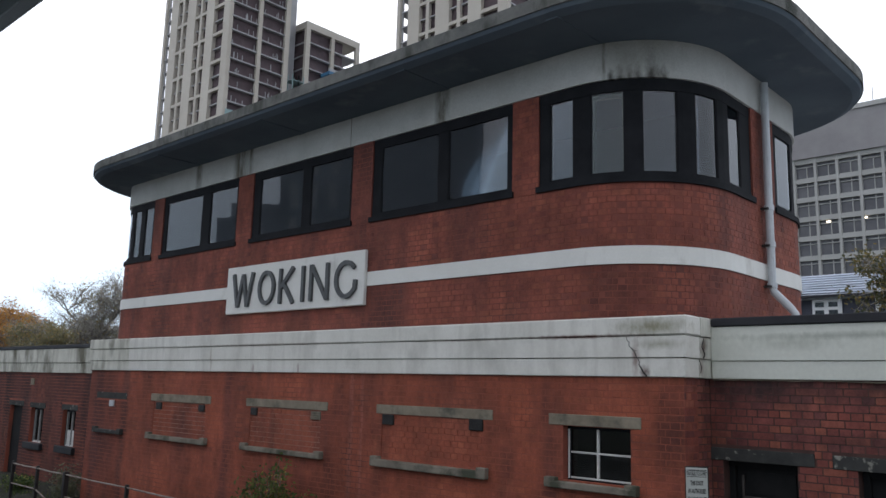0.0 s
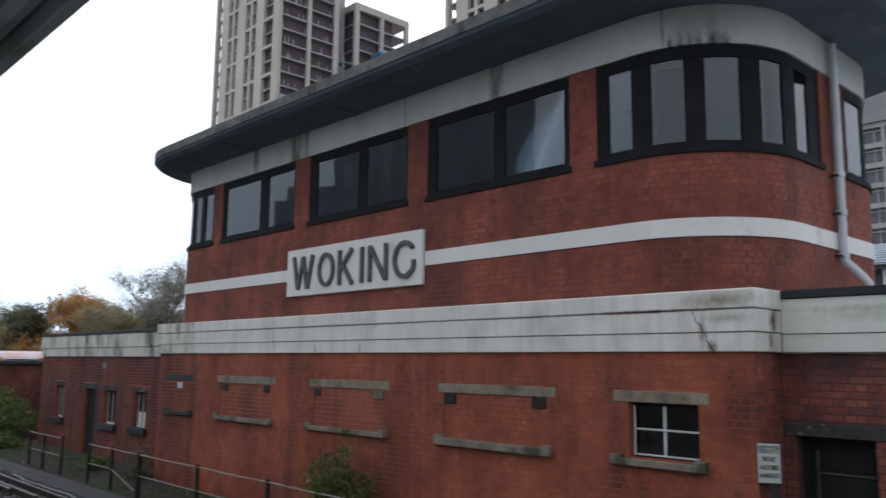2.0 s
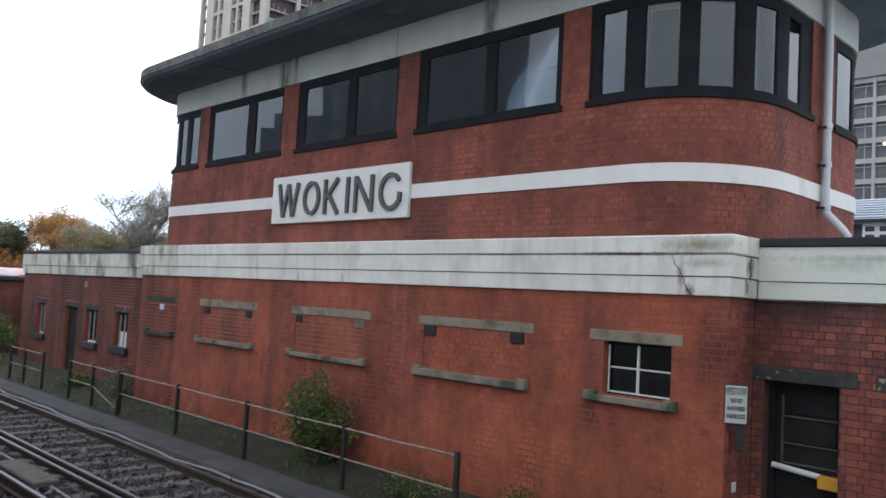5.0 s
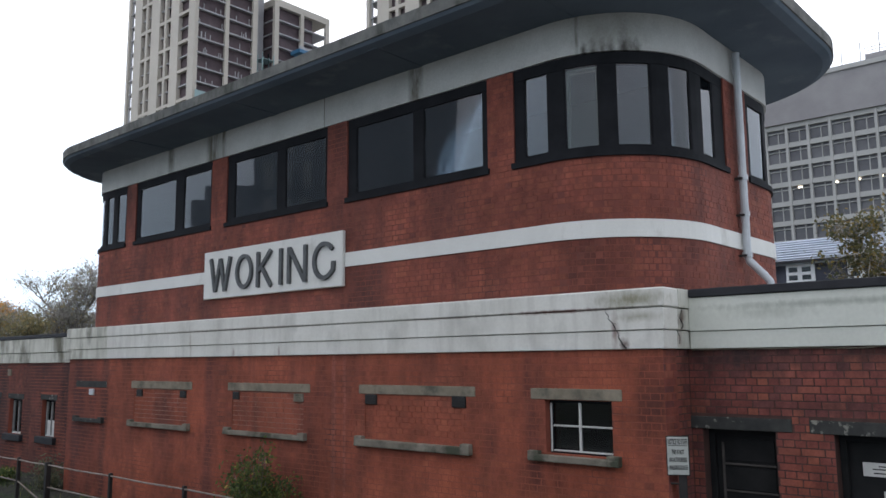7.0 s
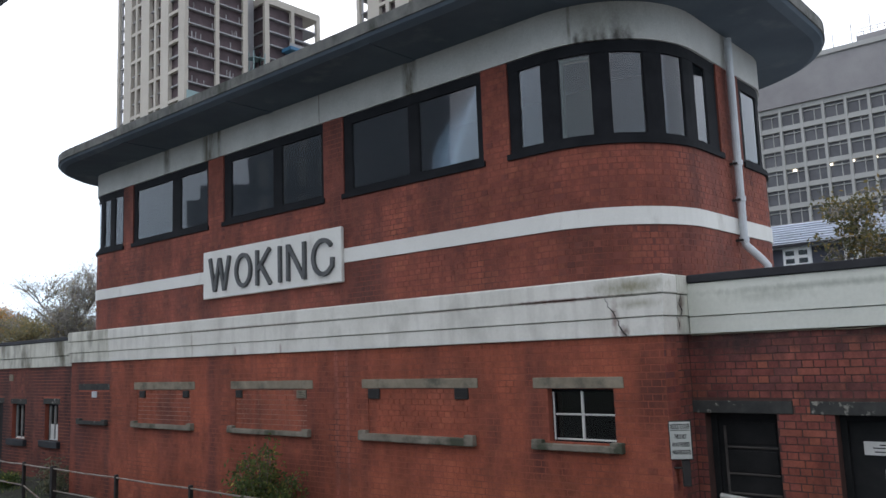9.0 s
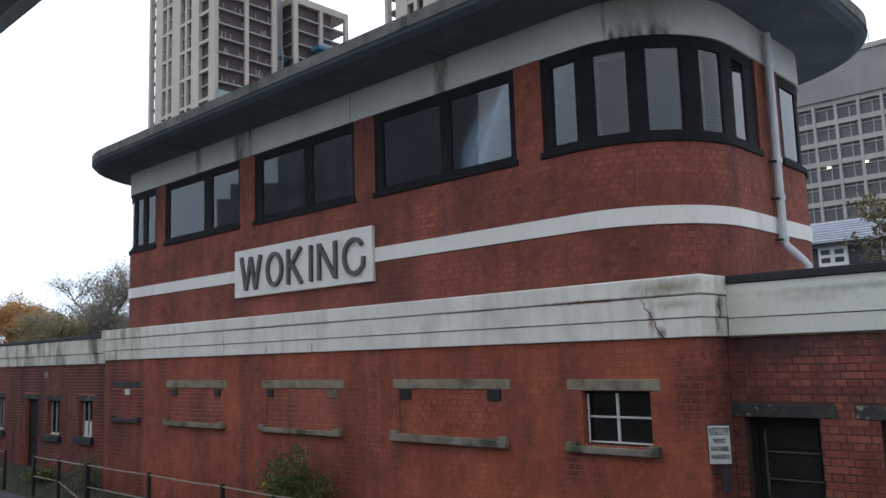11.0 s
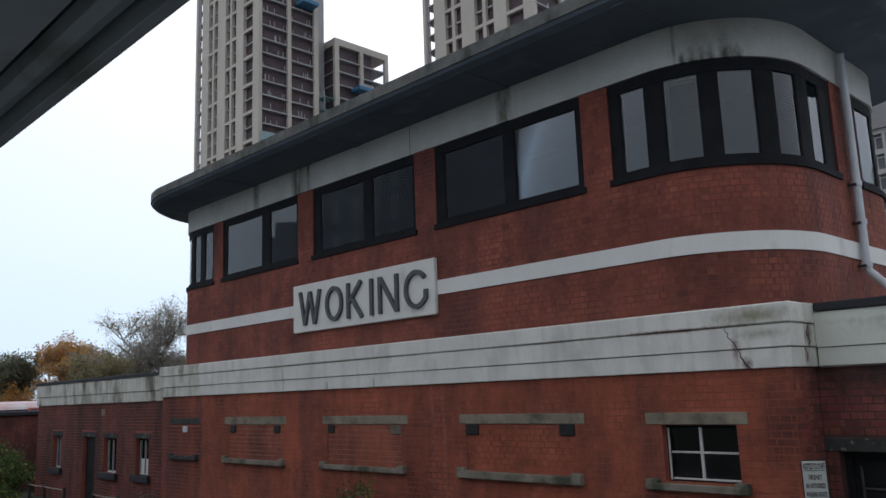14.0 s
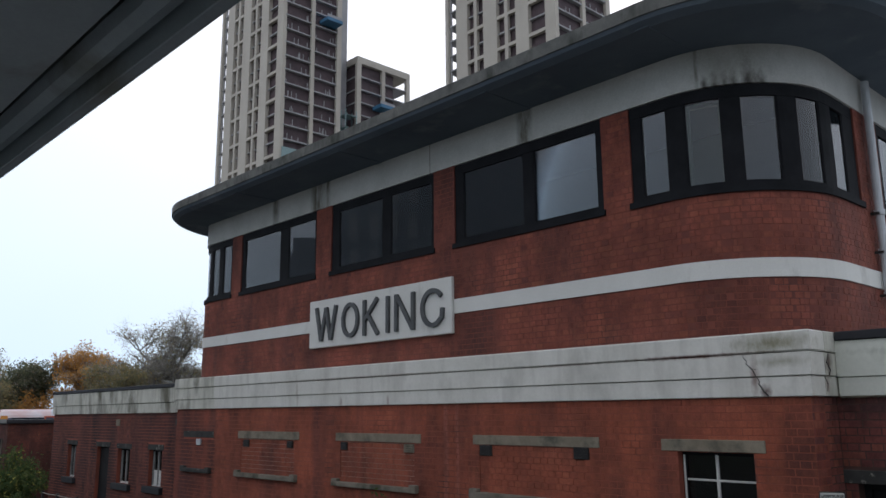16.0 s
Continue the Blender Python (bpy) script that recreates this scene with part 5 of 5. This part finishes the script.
def bush(name, label, at, width, height, leaf, seed, stems=40, per=26, size=0.035):
    rng = np.random.default_rng(seed)
    ob = thing(name, label, "bush", "bushes by the track", at=at)
    bm = bmesh.new()
    ends = []
    for k in range(stems):
        a, r = rng.uniform(0, 2 * math.pi), width * 0.5 * math.sqrt(rng.random())
        h = height * (1 - 0.55 * (r / (width * 0.5)) ** 1.5) * rng.uniform(0.6, 1.0)
        x, y = r * math.cos(a), r * math.sin(a) * 0.7
        pts = [(x * 0.4 * t + x * 0.6 * t * t + rng.normal(0, 0.02), y * t, h * t) for t in (0, 0.35, 0.7, 1.0)]
        tube(bm, pts, 0.008, 3, 0.003)
        ends += [tuple(np.array(pts[j]) + (np.array(pts[j + 1]) - pts[j]) * u) for j in (0, 1, 2) for u in (0.4, 0.9)][1:]
    part("stems", bm, M_BARK, ob)
    v, f = leaf_cloud(rng, ends, per, 0.06 + 0.02 * width, size, 0.4)
    raw("foliage", v, f, M_LEAF[leaf], ob)
    return ob


bush("bush", "green bush with yellowing leaves against the wall", (-6.75, -0.5, -0.05), 1.7, 1.72, "lime", 21, 60, 16, 0.045)
bush("weed_clump", "small weeds growing at the wall foot", (-2.6, -0.3, -0.03), 0.7, 0.5, "green", 22, 14, 12, 0.03)
bush("weed_clump", "thin weeds at the wall foot", (-1.5, -0.35, -0.03), 0.7, 0.7, "green", 23, 8, 8, 0.035)
bush("weed_clump", "low weeds under the fence", (-4.4, -0.5, -0.05), 1.4, 0.3, "green", 24, 22, 12, 0.03)
bush("weed_clump", "weeds by the recessed wing", (-15.2, -0.2, -0.05), 1.1, 0.9, "dark", 25, 22, 14, 0.04)
bush("weed_clump", "weeds by the recessed wing", (-17.6, -0.3, -0.05), 1.2, 0.5, "green", 26, 20, 12, 0.04)
bush("bush", "overgrown green bush beside the hut", (-27.3, 0.1, -0.1), 3.2, 2.0, "green", 27, 80, 22, 0.07)
bush("bush", "overgrown bush before the hut", (-35.2, -0.8, -0.1), 3.0, 2.0, "green", 28, 70, 22, 0.07)
bush("bush", "rough green growth along the line", (-30.0, -0.9, -0.15), 2.6, 0.8, "green", 29, 50, 20, 0.06)
bush("bush", "rough dark growth along the line", (-24.6, -0.5, -0.15), 1.4, 0.6, "green", 30, 30, 18, 0.05)

for k, (y, leaf) in enumerate(((-2, "olive"), (3, "orange"), (8, "olive"), (13, "dark"), (18, "orange"), (23, "orange"), (28, "olive"), (33, "olive"))):
    bush("bush", "distant autumn thicket beyond the railway", (-88 + 0.4 * k, y, -0.3), 8.5, 6.2, leaf, 50 + k, 80, 18, 0.2)

rng = np.random.default_rng(77)
v, f = [], []
for k in range(5200):
    x, y = rng.uniform(-27, 2), -1.15 + 1.1 * rng.random() ** 0.8
    if noise.noise((x * 0.8, y * 2.0, 3.0)) < -0.05:
        continue
    h, a = rng.uniform(0.04, 0.15), rng.uniform(0, 6.3)
    n = len(v)
    z = -0.1 + 0.1 * (y + 1.1)
    v += [(x - 0.006 * math.cos(a), y - 0.006 * math.sin(a), z), (x + 0.006 * math.cos(a), y + 0.006 * math.sin(a), z), (x + rng.normal(0, 0.04), y + rng.normal(0, 0.04), z + h)]
    f.append((n, n + 1, n + 2))
tagged(raw("grass", v, f, M_LEAF["green"]), "sparse grass and weeds on the verge", "grass", kind="stuff")


# ---- relay cabinets and train in the distance ----
M_CABINET = surface("pale_grey_cabinet", (0.42, 0.43, 0.42), (0.52, 0.53, 0.52), 1.5, (0.25, 0.25, 0.23), 1.0, 0.58, 0.75, rough=0.6)
cab = None
for k in range(4):
    if cab is None:
        cab = thing("relay_cabinet", "pale grey steel relay cabinet beside the track", "cabinet", "row of relay cabinets", at=(-44, -1.2, -0.2))
        part("body", boxed(-0.5, 0.5, -0.62, 0.62, 0, 1.75, 0.02), M_CABINET, cab)
        part("cap", boxed(-0.56, 0.56, -0.66, 0.66, 1.752, 1.86, 0.02), M_PAINT, cab, "white cap")
        for s in (-0.3, 0.3):
            part("door", boxed(0.5, 0.53, s - 0.28, s + 0.28, 0.12, 1.68, 0.005), M_CABINET, cab)
    else:
        copy_thing(cab, pose(-44 + 0.1 * k, -1.2 + 1.36 * k, -0.2))

TRAIN_PAINT = {
    "blue": surface("deep_blue_train_paint", (0.035, 0.065, 0.15), (0.05, 0.085, 0.19), 0.8, rough=0.35),
    "red": surface("red_door_paint", (0.42, 0.08, 0.04), (0.5, 0.11, 0.05), 0.8, rough=0.35),
    "orange": surface("orange_train_paint", (0.55, 0.22, 0.04), (0.62, 0.27, 0.05), 0.8, rough=0.35),
    "roof": surface("pale_train_roof", (0.5, 0.53, 0.58), (0.6, 0.63, 0.67), 0.8, rough=0.5),
    "dark": surface("dark_blue_door_leaf", (0.03, 0.04, 0.075), (0.05, 0.06, 0.1), 0.8, rough=0.3),
    "pink": surface("faded_red_train_roof", (0.6, 0.36, 0.33), (0.64, 0.6, 0.62), 0.6, rough=0.5),
}


def carriage(at, yaw, length):
    ob = thing("train_carriage", "blue electric train carriage with red doors and pale roof", "train", "parked train")
    ob.matrix_basis = pose(*at, 0, 0, yaw)
    side = [(-1.4, 0.9), (-1.42, 2.0), (-1.38, 2.72)]
    crown = [(-1.38, 2.72)] + [(-1.3 * math.cos(radians(a)), 2.85 + 0.62 * math.sin(radians(a))) for a in (10, 35, 60)]

    def shell(prof, x0, x1):
        prof = prof + [(-y, z) for y, z in prof[::-1]]
        bm = bmesh.new()
        rows = [[bm.verts.new((x, y, z)) for y, z in prof] for x in (x0, x1)]
        for k in range(len(prof) - 1):
            bm.faces.new((rows[0][k], rows[0][k + 1], rows[1][k + 1], rows[1][k]))
        bm.faces.new(rows[0])
        bm.faces.new(rows[1][::-1])
        return bm

    cut = -length / 2 + 3.6
    part("body", shell(side, -length / 2, length / 2), TRAIN_PAINT["blue"], ob)
    part("roof", shell(crown, cut, length / 2), TRAIN_PAINT["roof"], ob, "pale curved roof")
    part("cab_roof", shell(crown, -length / 2, cut), TRAIN_PAINT["pink"], ob, "faded red roof end")
    part("underframe", boxed(-length / 2, length / 2, -1.2, 1.2, 0.2, 0.9), M_GRILLE, ob)
    part("window_band", boxed(-length / 2 + 0.8, length / 2 - 0.8, -1.435, 1.435, 1.95, 2.75), M_GLASS_DARK, ob, "dark window band")
    for x in (-length * 0.28, length * 0.2):
        door = part("door", boxed(x - 0.42, x + 0.42, -1.45, 1.45, 0.95, 2.85), TRAIN_PAINT["red"], ob, "red passenger door")
        part("door_window", boxed(x - 0.27, x + 0.27, -1.46, 1.46, 1.15, 2.74), TRAIN_PAINT["dark"], door, "dark door leaf")
    part("end_panel", boxed(-length / 2 + 0.02, -length / 2 + 0.5, -1.44, 1.44, 0.95, 2.9), TRAIN_PAINT["orange"], ob, "orange end panel")
    foot = -0.34 - at[2]
    for x in (-length * 0.32, length * 0.32):
        bogie = part("bogie", boxed(x - 1.6, x + 1.6, -1.1, 1.1, foot + 0.35, 0.3, 0.03), M_GRILLE, ob)
        for dx in (-1.1, 1.1):
            part("wheelset", tubed([(x + dx, -0.85, foot + 0.4), (x + dx, 0.85, foot + 0.4)], 0.4, 14), M_RUST, bogie)
    part("roof_pod", boxed(length * 0.1, length * 0.1 + 2.0, -0.7, 0.7, 3.5, 3.66, 0.04), M_PIPE, ob)


carriage((-70.1, 2.8, -0.15), 256.8, 16.0)
carriage((-66.5, 18.1, 0.0), 76.8, 16.0)


# ---- tower blocks under construction ----
M_TFRAME = surface("pale_beige_cladding", (0.50, 0.46, 0.40), (0.58, 0.54, 0.47), 0.15, rough=0.8, grain=8, relief=0.05)
M_TCONC = surface("grey_tower_concrete", (0.36, 0.36, 0.37), (0.46, 0.46, 0.47), 0.3, rough=0.85, grain=8, relief=0.05)
M_TDARK = surface("dark_red_brown_infill", (0.08, 0.06, 0.066), (0.13, 0.094, 0.102), 0.5, rough=0.8, grain=6, relief=0.05)
M_TBLUE = surface("blue_site_platform", (0.05, 0.17, 0.3), (0.08, 0.22, 0.38), 0.5, rough=0.5)
M_TMESH = surface("pale_green_hoist_mesh", (0.25, 0.36, 0.37), (0.33, 0.45, 0.46), 0.5, rough=0.6)
FLOOR = 3.15


def joined(name, boxes, mat, parent, label=""):
    """Many plain boxes as one mesh."""
    verts, faces = [], []
    for x0, x1, y0, y1, z0, z1 in boxes:
        n = len(verts)
        verts += [(x, y, z) for z in (z0, z1) for y in (y0, y1) for x in (x0, x1)]
        faces += [tuple(n + k for k in q) for q in ((0, 2, 3, 1), (4, 5, 7, 6), (0, 1, 5, 4), (2, 6, 7, 3), (0, 4, 6, 2), (1, 3, 7, 5))]
    ob = raw(name, verts, faces, mat, parent)
    if label:
        ob["label"] = label
    return ob


def tower(at, top, wide, deep, low_block, label):
    """A frame tower: a clad face with paired windows, an open side with floor slabs, and a corner of bare bays."""
    ob = thing("tower_block", label, "tower block", "tower blocks under construction", at=at)
    floors = int(top / FLOOR)
    # the corner nearest to us is the origin; the clad face runs to -x, the open side to +y
    joined("core", [(-wide + 3.3, -0.7, 0.7, deep - 0.4, 0, top)], M_TDARK, ob, "dark unfinished floors behind the frame")
    for k in range(floors):
        z = k * FLOOR
        part("floor_slab", boxed(-wide, 0.0, 0.1, deep, z - 0.13, z + 0.13), M_TCONC, ob)
    piers = [(-wide, -wide + 0.8), (-wide + 3.1, -wide + 6.2), (-wide + 10.5, -wide + 14.0), (-wide + 18.7, -wide + 21.8), (-2.3, 0.05)]
    for a, b in piers:
        part("pier", boxed(a, b, -0.3, 0.6, 0, top), M_TFRAME, ob, "pale clad pier")
    for a, b in ((-wide + 7.95, -wide + 8.75), (-wide + 15.95, -wide + 16.75)):
        part("pier", boxed(a, b, -0.25, 0.5, 0, top), M_TFRAME, ob, "slim pale pier")
    for k in range(0, floors, 2):
        z = k * FLOOR
        joined("spandrel", [(-wide + 3.1, 0.0, -0.22, 0.5, z - 0.33, z + 0.33)], M_TFRAME, ob, "pale clad spandrel")
    for k in range(1, floors, 2):
        z = k * FLOOR
        joined("transom", [(-wide + 3.1, 0.0, 0.15, 0.55, z - 0.14, z + 0.14)], M_TCONC, ob)
    for y0, y1 in ((0.0, 0.0), (deep * 0.46, deep * 0.46 + 0.9), (deep - 1.2, deep)):
        if y1 > y0:
            part("column", boxed(-0.4, 0.25, y0, y1, 0, top), M_TFRAME, ob, "pale concrete column")
    props = []
    rng = random.Random(int(wide * 10 + at[0]))
    for k in range(floors):
        z = k * FLOOR + 0.16
        props.append((-0.05, 0.12, 0.3, deep - 0.2, z - 0.3, z - 0.02))
        for j in range(7):
            y = rng.uniform(1.0, deep - 1.3)
            props.append((-0.6, -0.5, y, y + 0.14, z, z + rng.uniform(1.0, 1.7)))
        for x in (-wide + 1.0, -wide + 2.6):
            props.append((x, x + 0.25, 0.2, 0.5, z, z + FLOOR))
    tagged(joined("slab_edge", props, M_TCONC, ob, "slab edges and props on open floors"), kind="stuff")
    core_y = deep + 4.6
    part("stair_core", boxed(-11, -4.0, deep, core_y, 0, top + 6), M_TCONC, ob, "grey lift core")
    for k in range(2, floors):
        part("core_window", boxed(-4.05, -3.9, deep + 0.8, deep + 2.6, k * FLOOR + 0.5, k * FLOOR + 2.4), M_TDARK, ob)
    if low_block:
        zt = low_block
        joined("low_core", [(-12, -0.8, core_y + 0.6, core_y + 11.5, 0, zt - 1.0)], M_TDARK, ob, "dark unfinished floors of the lower block")
        part("roof_frame", boxed(-13, 0.2, core_y, core_y + 16, zt - 1.6, zt), M_TFRAME, ob, "pale roof frame")
        for y0, y1 in ((core_y, core_y + 1.2), (core_y + 7.4, core_y + 8.3), (core_y + 14.9, core_y + 16)):
            part("column", boxed(-0.6, 0.2, y0, y1, 0, zt - 1.6), M_TFRAME, ob, "pale concrete column")
        part("column", boxed(-13, -12, core_y + 14.9, core_y + 16, 0, zt - 1.6), M_TFRAME, ob)
        for k in range(1, int(zt / FLOOR)):
            part("floor_slab", boxed(-12.5, 0.0, core_y + 0.3, core_y + 15.6, k * FLOOR - 0.14 + 0.9, k * FLOOR + 0.14 + 0.9), M_TCONC, ob)
        mast = []
        for k in range(int(zt - 12)):
            mast += [(-2.0, 0.9, deep + 1.0, core_y - 0.5, k * 1.0, k * 1.0 + 0.12)] if k % 3 == 0 else []
        for y in (deep + 1.0, deep + 2.6, core_y - 2.0, core_y - 0.6):
            mast += [(0.7, 0.9, y, y + 0.15, 0, zt - 14), (-1.0, -0.85, y, y + 0.15, 0, zt - 14)]
        joined("hoist", mast, M_TMESH, ob, "pale green builders' hoist")
        for y, z in ((deep * 0.62, top - 29.0), (core_y + 5.0, zt - 12.0)):
            deck = part("loading_platform", boxed(-0.5, 2.8, y, y + 4.2, z, z + 0.9, 0.1), M_TBLUE, ob, "blue loading platform")
            part("guard_rail", boxed(2.6, 2.75, y, y + 4.2, z + 0.9, z + 1.5), M_TCONC, deck)
        joined("screen", [(0.1, 0.3, 0.2, deep - 1.5, 52.0, 58.0)], M_TMESH, ob, "pale blue edge screen")
    return ob


tower((-137.5, 77.0, 0), 118.0, 28.0, 15.0, 84.4, "unfinished beige residential tower with a builders' hoist")
tower((-77.75, 95.2, 0), 118.0, 28.0, 16.0, 0.0, "unfinished beige residential tower")

# ---- concrete office block ----
office = thing("office_block", "grey concrete office block with window grid, some lights on", "office block", at=(-62, 134, 0))
OW, OBAY, OFL, OTOP = 70.0, 3.55, 3.42, 43.5
part("wall", boxed(0, OW, 0.6, 16, 0, OTOP), surface("dark_office_glazing", (0.09, 0.09, 0.1), (0.16, 0.16, 0.17), 0.3, rough=0.3, grain=4, relief=0.02), office, "dark recessed glazing")
M_OFF = surface("pale_grey_precast", (0.42, 0.42, 0.4), (0.5, 0.5, 0.48), 0.2, rough=0.85, grain=6, relief=0.05)
M_OFFD = surface("brownish_grey_attic", (0.28, 0.27, 0.275), (0.36, 0.35, 0.35), 0.2, rough=0.85, grain=6, relief=0.05)
for k in range(13):
    z = OTOP - k * OFL
    part("spandrel", boxed(-0.2, OW + 0.2, 0.0, 0.65, z - 0.85, z), M_OFF, office, "pale precast spandrel")
    joined("transom", [(0, OW, 0.35, 0.63, z - 1.45, z - 1.3)], M_OFF, office)
for j in range(int(OW / OBAY) + 1):
    part("mullion", boxed(j * OBAY - 0.22, j * OBAY + 0.22, -0.15, 0.62, OTOP - 13 * OFL, OTOP), M_OFF, office, "pale precast mullion")
for j in range(int(OW / OBAY)):
    part("window_post", boxed(j * OBAY + OBAY * 0.55, j * OBAY + OBAY * 0.55 + 0.16, 0.4, 0.62, OTOP - 13 * OFL, OTOP - 1.4), M_OFF, office)
part("attic", boxed(-0.6, OW + 0.6, -0.5, 15, OTOP, OTOP + 7.2), M_OFFD, office, "plain dark attic storey")
part("parapet", boxed(-0.9, OW + 0.9, -0.8, 15.3, OTOP + 7.2, OTOP + 8.0), M_OFF, office)
part("plant_room", boxed(34, 56, 3, 12, OTOP + 8.0, OTOP + 10.2), M_OFFD, office, "roof plant room")
rail = [(34, 56, 3.0, 3.08, OTOP + 10.2 + h, OTOP + 10.28 + h) for h in (0.55, 1.1)] + [(34 + k * 1.1, 34.08 + k * 1.1, 3.0, 3.08, OTOP + 10.2, OTOP + 11.3) for k in range(21)]
joined("roof_railing", rail, M_OFFD, office, "thin railing round the plant room")
for k in range(7):
    part("mast", boxed(30 + k * 3.0, 30.12 + k * 3.0, 4, 4.12, OTOP + 8, OTOP + 12 + (k % 3)), M_OFF, office)
m_lit = bpy.data.materials.new("office_lamp_glow")
m_lit.use_nodes = True
m_lit.node_tree.nodes["Principled BSDF"].inputs["Emission Color"].default_value = (1.0, 0.86, 0.6, 1)
m_lit.node_tree.nodes["Principled BSDF"].inputs["Emission Strength"].default_value = 2.2
for j, x in enumerate((22.6, 28.4, 31.8, 35.2, 38.6, 42.4, 49.3)):
    part("ceiling_lamp", boxed(x, x + 0.6, 0.3, 0.55, OTOP - 3 * OFL - 1.3, OTOP - 3 * OFL - 1.0), m_lit, office, "lit ceiling lamp")

# ---- slate-roofed house behind the wing ----
M_GLOSS = surface("bright_white_window_paint", (0.8, 0.81, 0.81), (0.86, 0.87, 0.87), 2.0, rough=0.4)
house = thing("house", "dark house with pale slate roof and white windows", "house", at=(-12.5, 29.5, -0.06))
M_SLATE = surface("pale_wet_slate", (0.58, 0.63, 0.72), (0.68, 0.72, 0.8), 1.0, (0.5, 0.54, 0.6), 1.2, 0.55, 0.7, (1, 1, 1), 0.45)
part("wall", boxed(0, 14, 0, 7, -0.3, 7.25), surface("dark_slate_hanging", (0.05, 0.055, 0.075), (0.08, 0.085, 0.11), 2.0, rough=0.8), house, "dark tile-hung wall")
rows = []
for k in range(9):
    t0, t1 = k / 9, (k + 1) / 9
    rows.append((-0.4, 14.4, -0.45 + 3.6 * t0, -0.45 + 3.6 * t1 + 0.1, 7.25 + 1.45 * t0, 7.25 + 1.45 * t0 + 0.06))
roof = part("roof", boxed(-0.35, 14.35, -0.3, 3.1, 7.1, 7.25), M_SLATE, house, "pale grey slate roof in courses")
for row in rows:
    part("slate_course", boxed(*row), M_SLATE, roof)
part("gutter", boxed(-0.4, 14.4, -0.55, -0.42, 7.14, 7.26), M_FELT, house, "black gutter")
for x in (4.3, 6.9, 9.8):
    win = part("window", boxed(x, x + 1.25, -0.08, 0.02, 6.1, 7.1, 0.01), M_GLOSS, house, "white casement window")
    for a in (x + 0.1, x + 0.68):
        for c in (6.4, 6.76):
            part("pane", boxed(a + 0.02, a + 0.4, -0.09, -0.082, c, c + 0.22), M_GLASS_DARK, win)

# ---- block across the station, opposite the windows ----
# The sky's reflection in the panes is put into this pale colour.
M_OPP = surface("sky_toned_window_panes", (0.42, 0.47, 0.5), (0.55, 0.6, 0.62), 0.3, rough=0.5, grain=4, relief=0.02)
opposite = thing("apartment_building", "blue-grey apartment building across the station", "apartment building", at=(-51, -40, 0))
opposite.rotation_euler = (0, 0, radians(-39))
M_OPPWALL = surface("blue_grey_facade", (0.28, 0.33, 0.38), (0.4, 0.45, 0.5), 0.3, rough=0.8, grain=6, relief=0.05)
part("wall", boxed(-8.1, 10.6, -12, 0, -0.3, 34), M_OPPWALL, opposite, "blue-grey facade")
part("roof", boxed(-8.5, 11.0, -12.4, 0.4, 34, 34.5), M_FELT, opposite)
part("low_wing", boxed(-12.8, -8.11, -11, -0.3, -0.3, 19.5), M_OPPWALL, opposite, "lower stepped side of the facade")
part("stair_tower", boxed(-14.2, -12.81, -9, -0.8, -0.3, 18.2), M_OPPWALL, opposite)
for k in range(9):
    for j in range(4):
        part("window", boxed(-7.3 + j * 1.9, -6.5 + j * 1.9, -0.05, 0.06, 2 + k * 3.4, 4.6 + k * 3.4), M_OPP, opposite)

# ---- single bricks of the near wing ----
brick_meshes = {}
for a, b, z0, z1, proud in pieces:
    w = round(b - a, 3)
    if w not in brick_meshes:
        c = 0.004
        vs = [(-w / 2, 0.004, 0), (w / 2, 0.004, 0), (w / 2, 0.004, BRICK_H), (-w / 2, 0.004, BRICK_H),
              (-w / 2 + c, -0.006, c), (w / 2 - c, -0.006, c), (w / 2 - c, -0.006, BRICK_H - c), (-w / 2 + c, -0.006, BRICK_H - c)]
        me = bpy.data.meshes.new("brick")
        me.from_pydata(vs, [], [(4, 5, 6, 7)] + [(k, (k + 1) % 4, 4 + (k + 1) % 4, 4 + k) for k in range(4)])
        me.materials.append(M_BRICK_ONE)
        brick_meshes[w] = me
    ob = link_mesh("brick", brick_meshes[w], wing_wall)
    ob.location = ((a + b) / 2, WING - (proud - 0.006), z0)
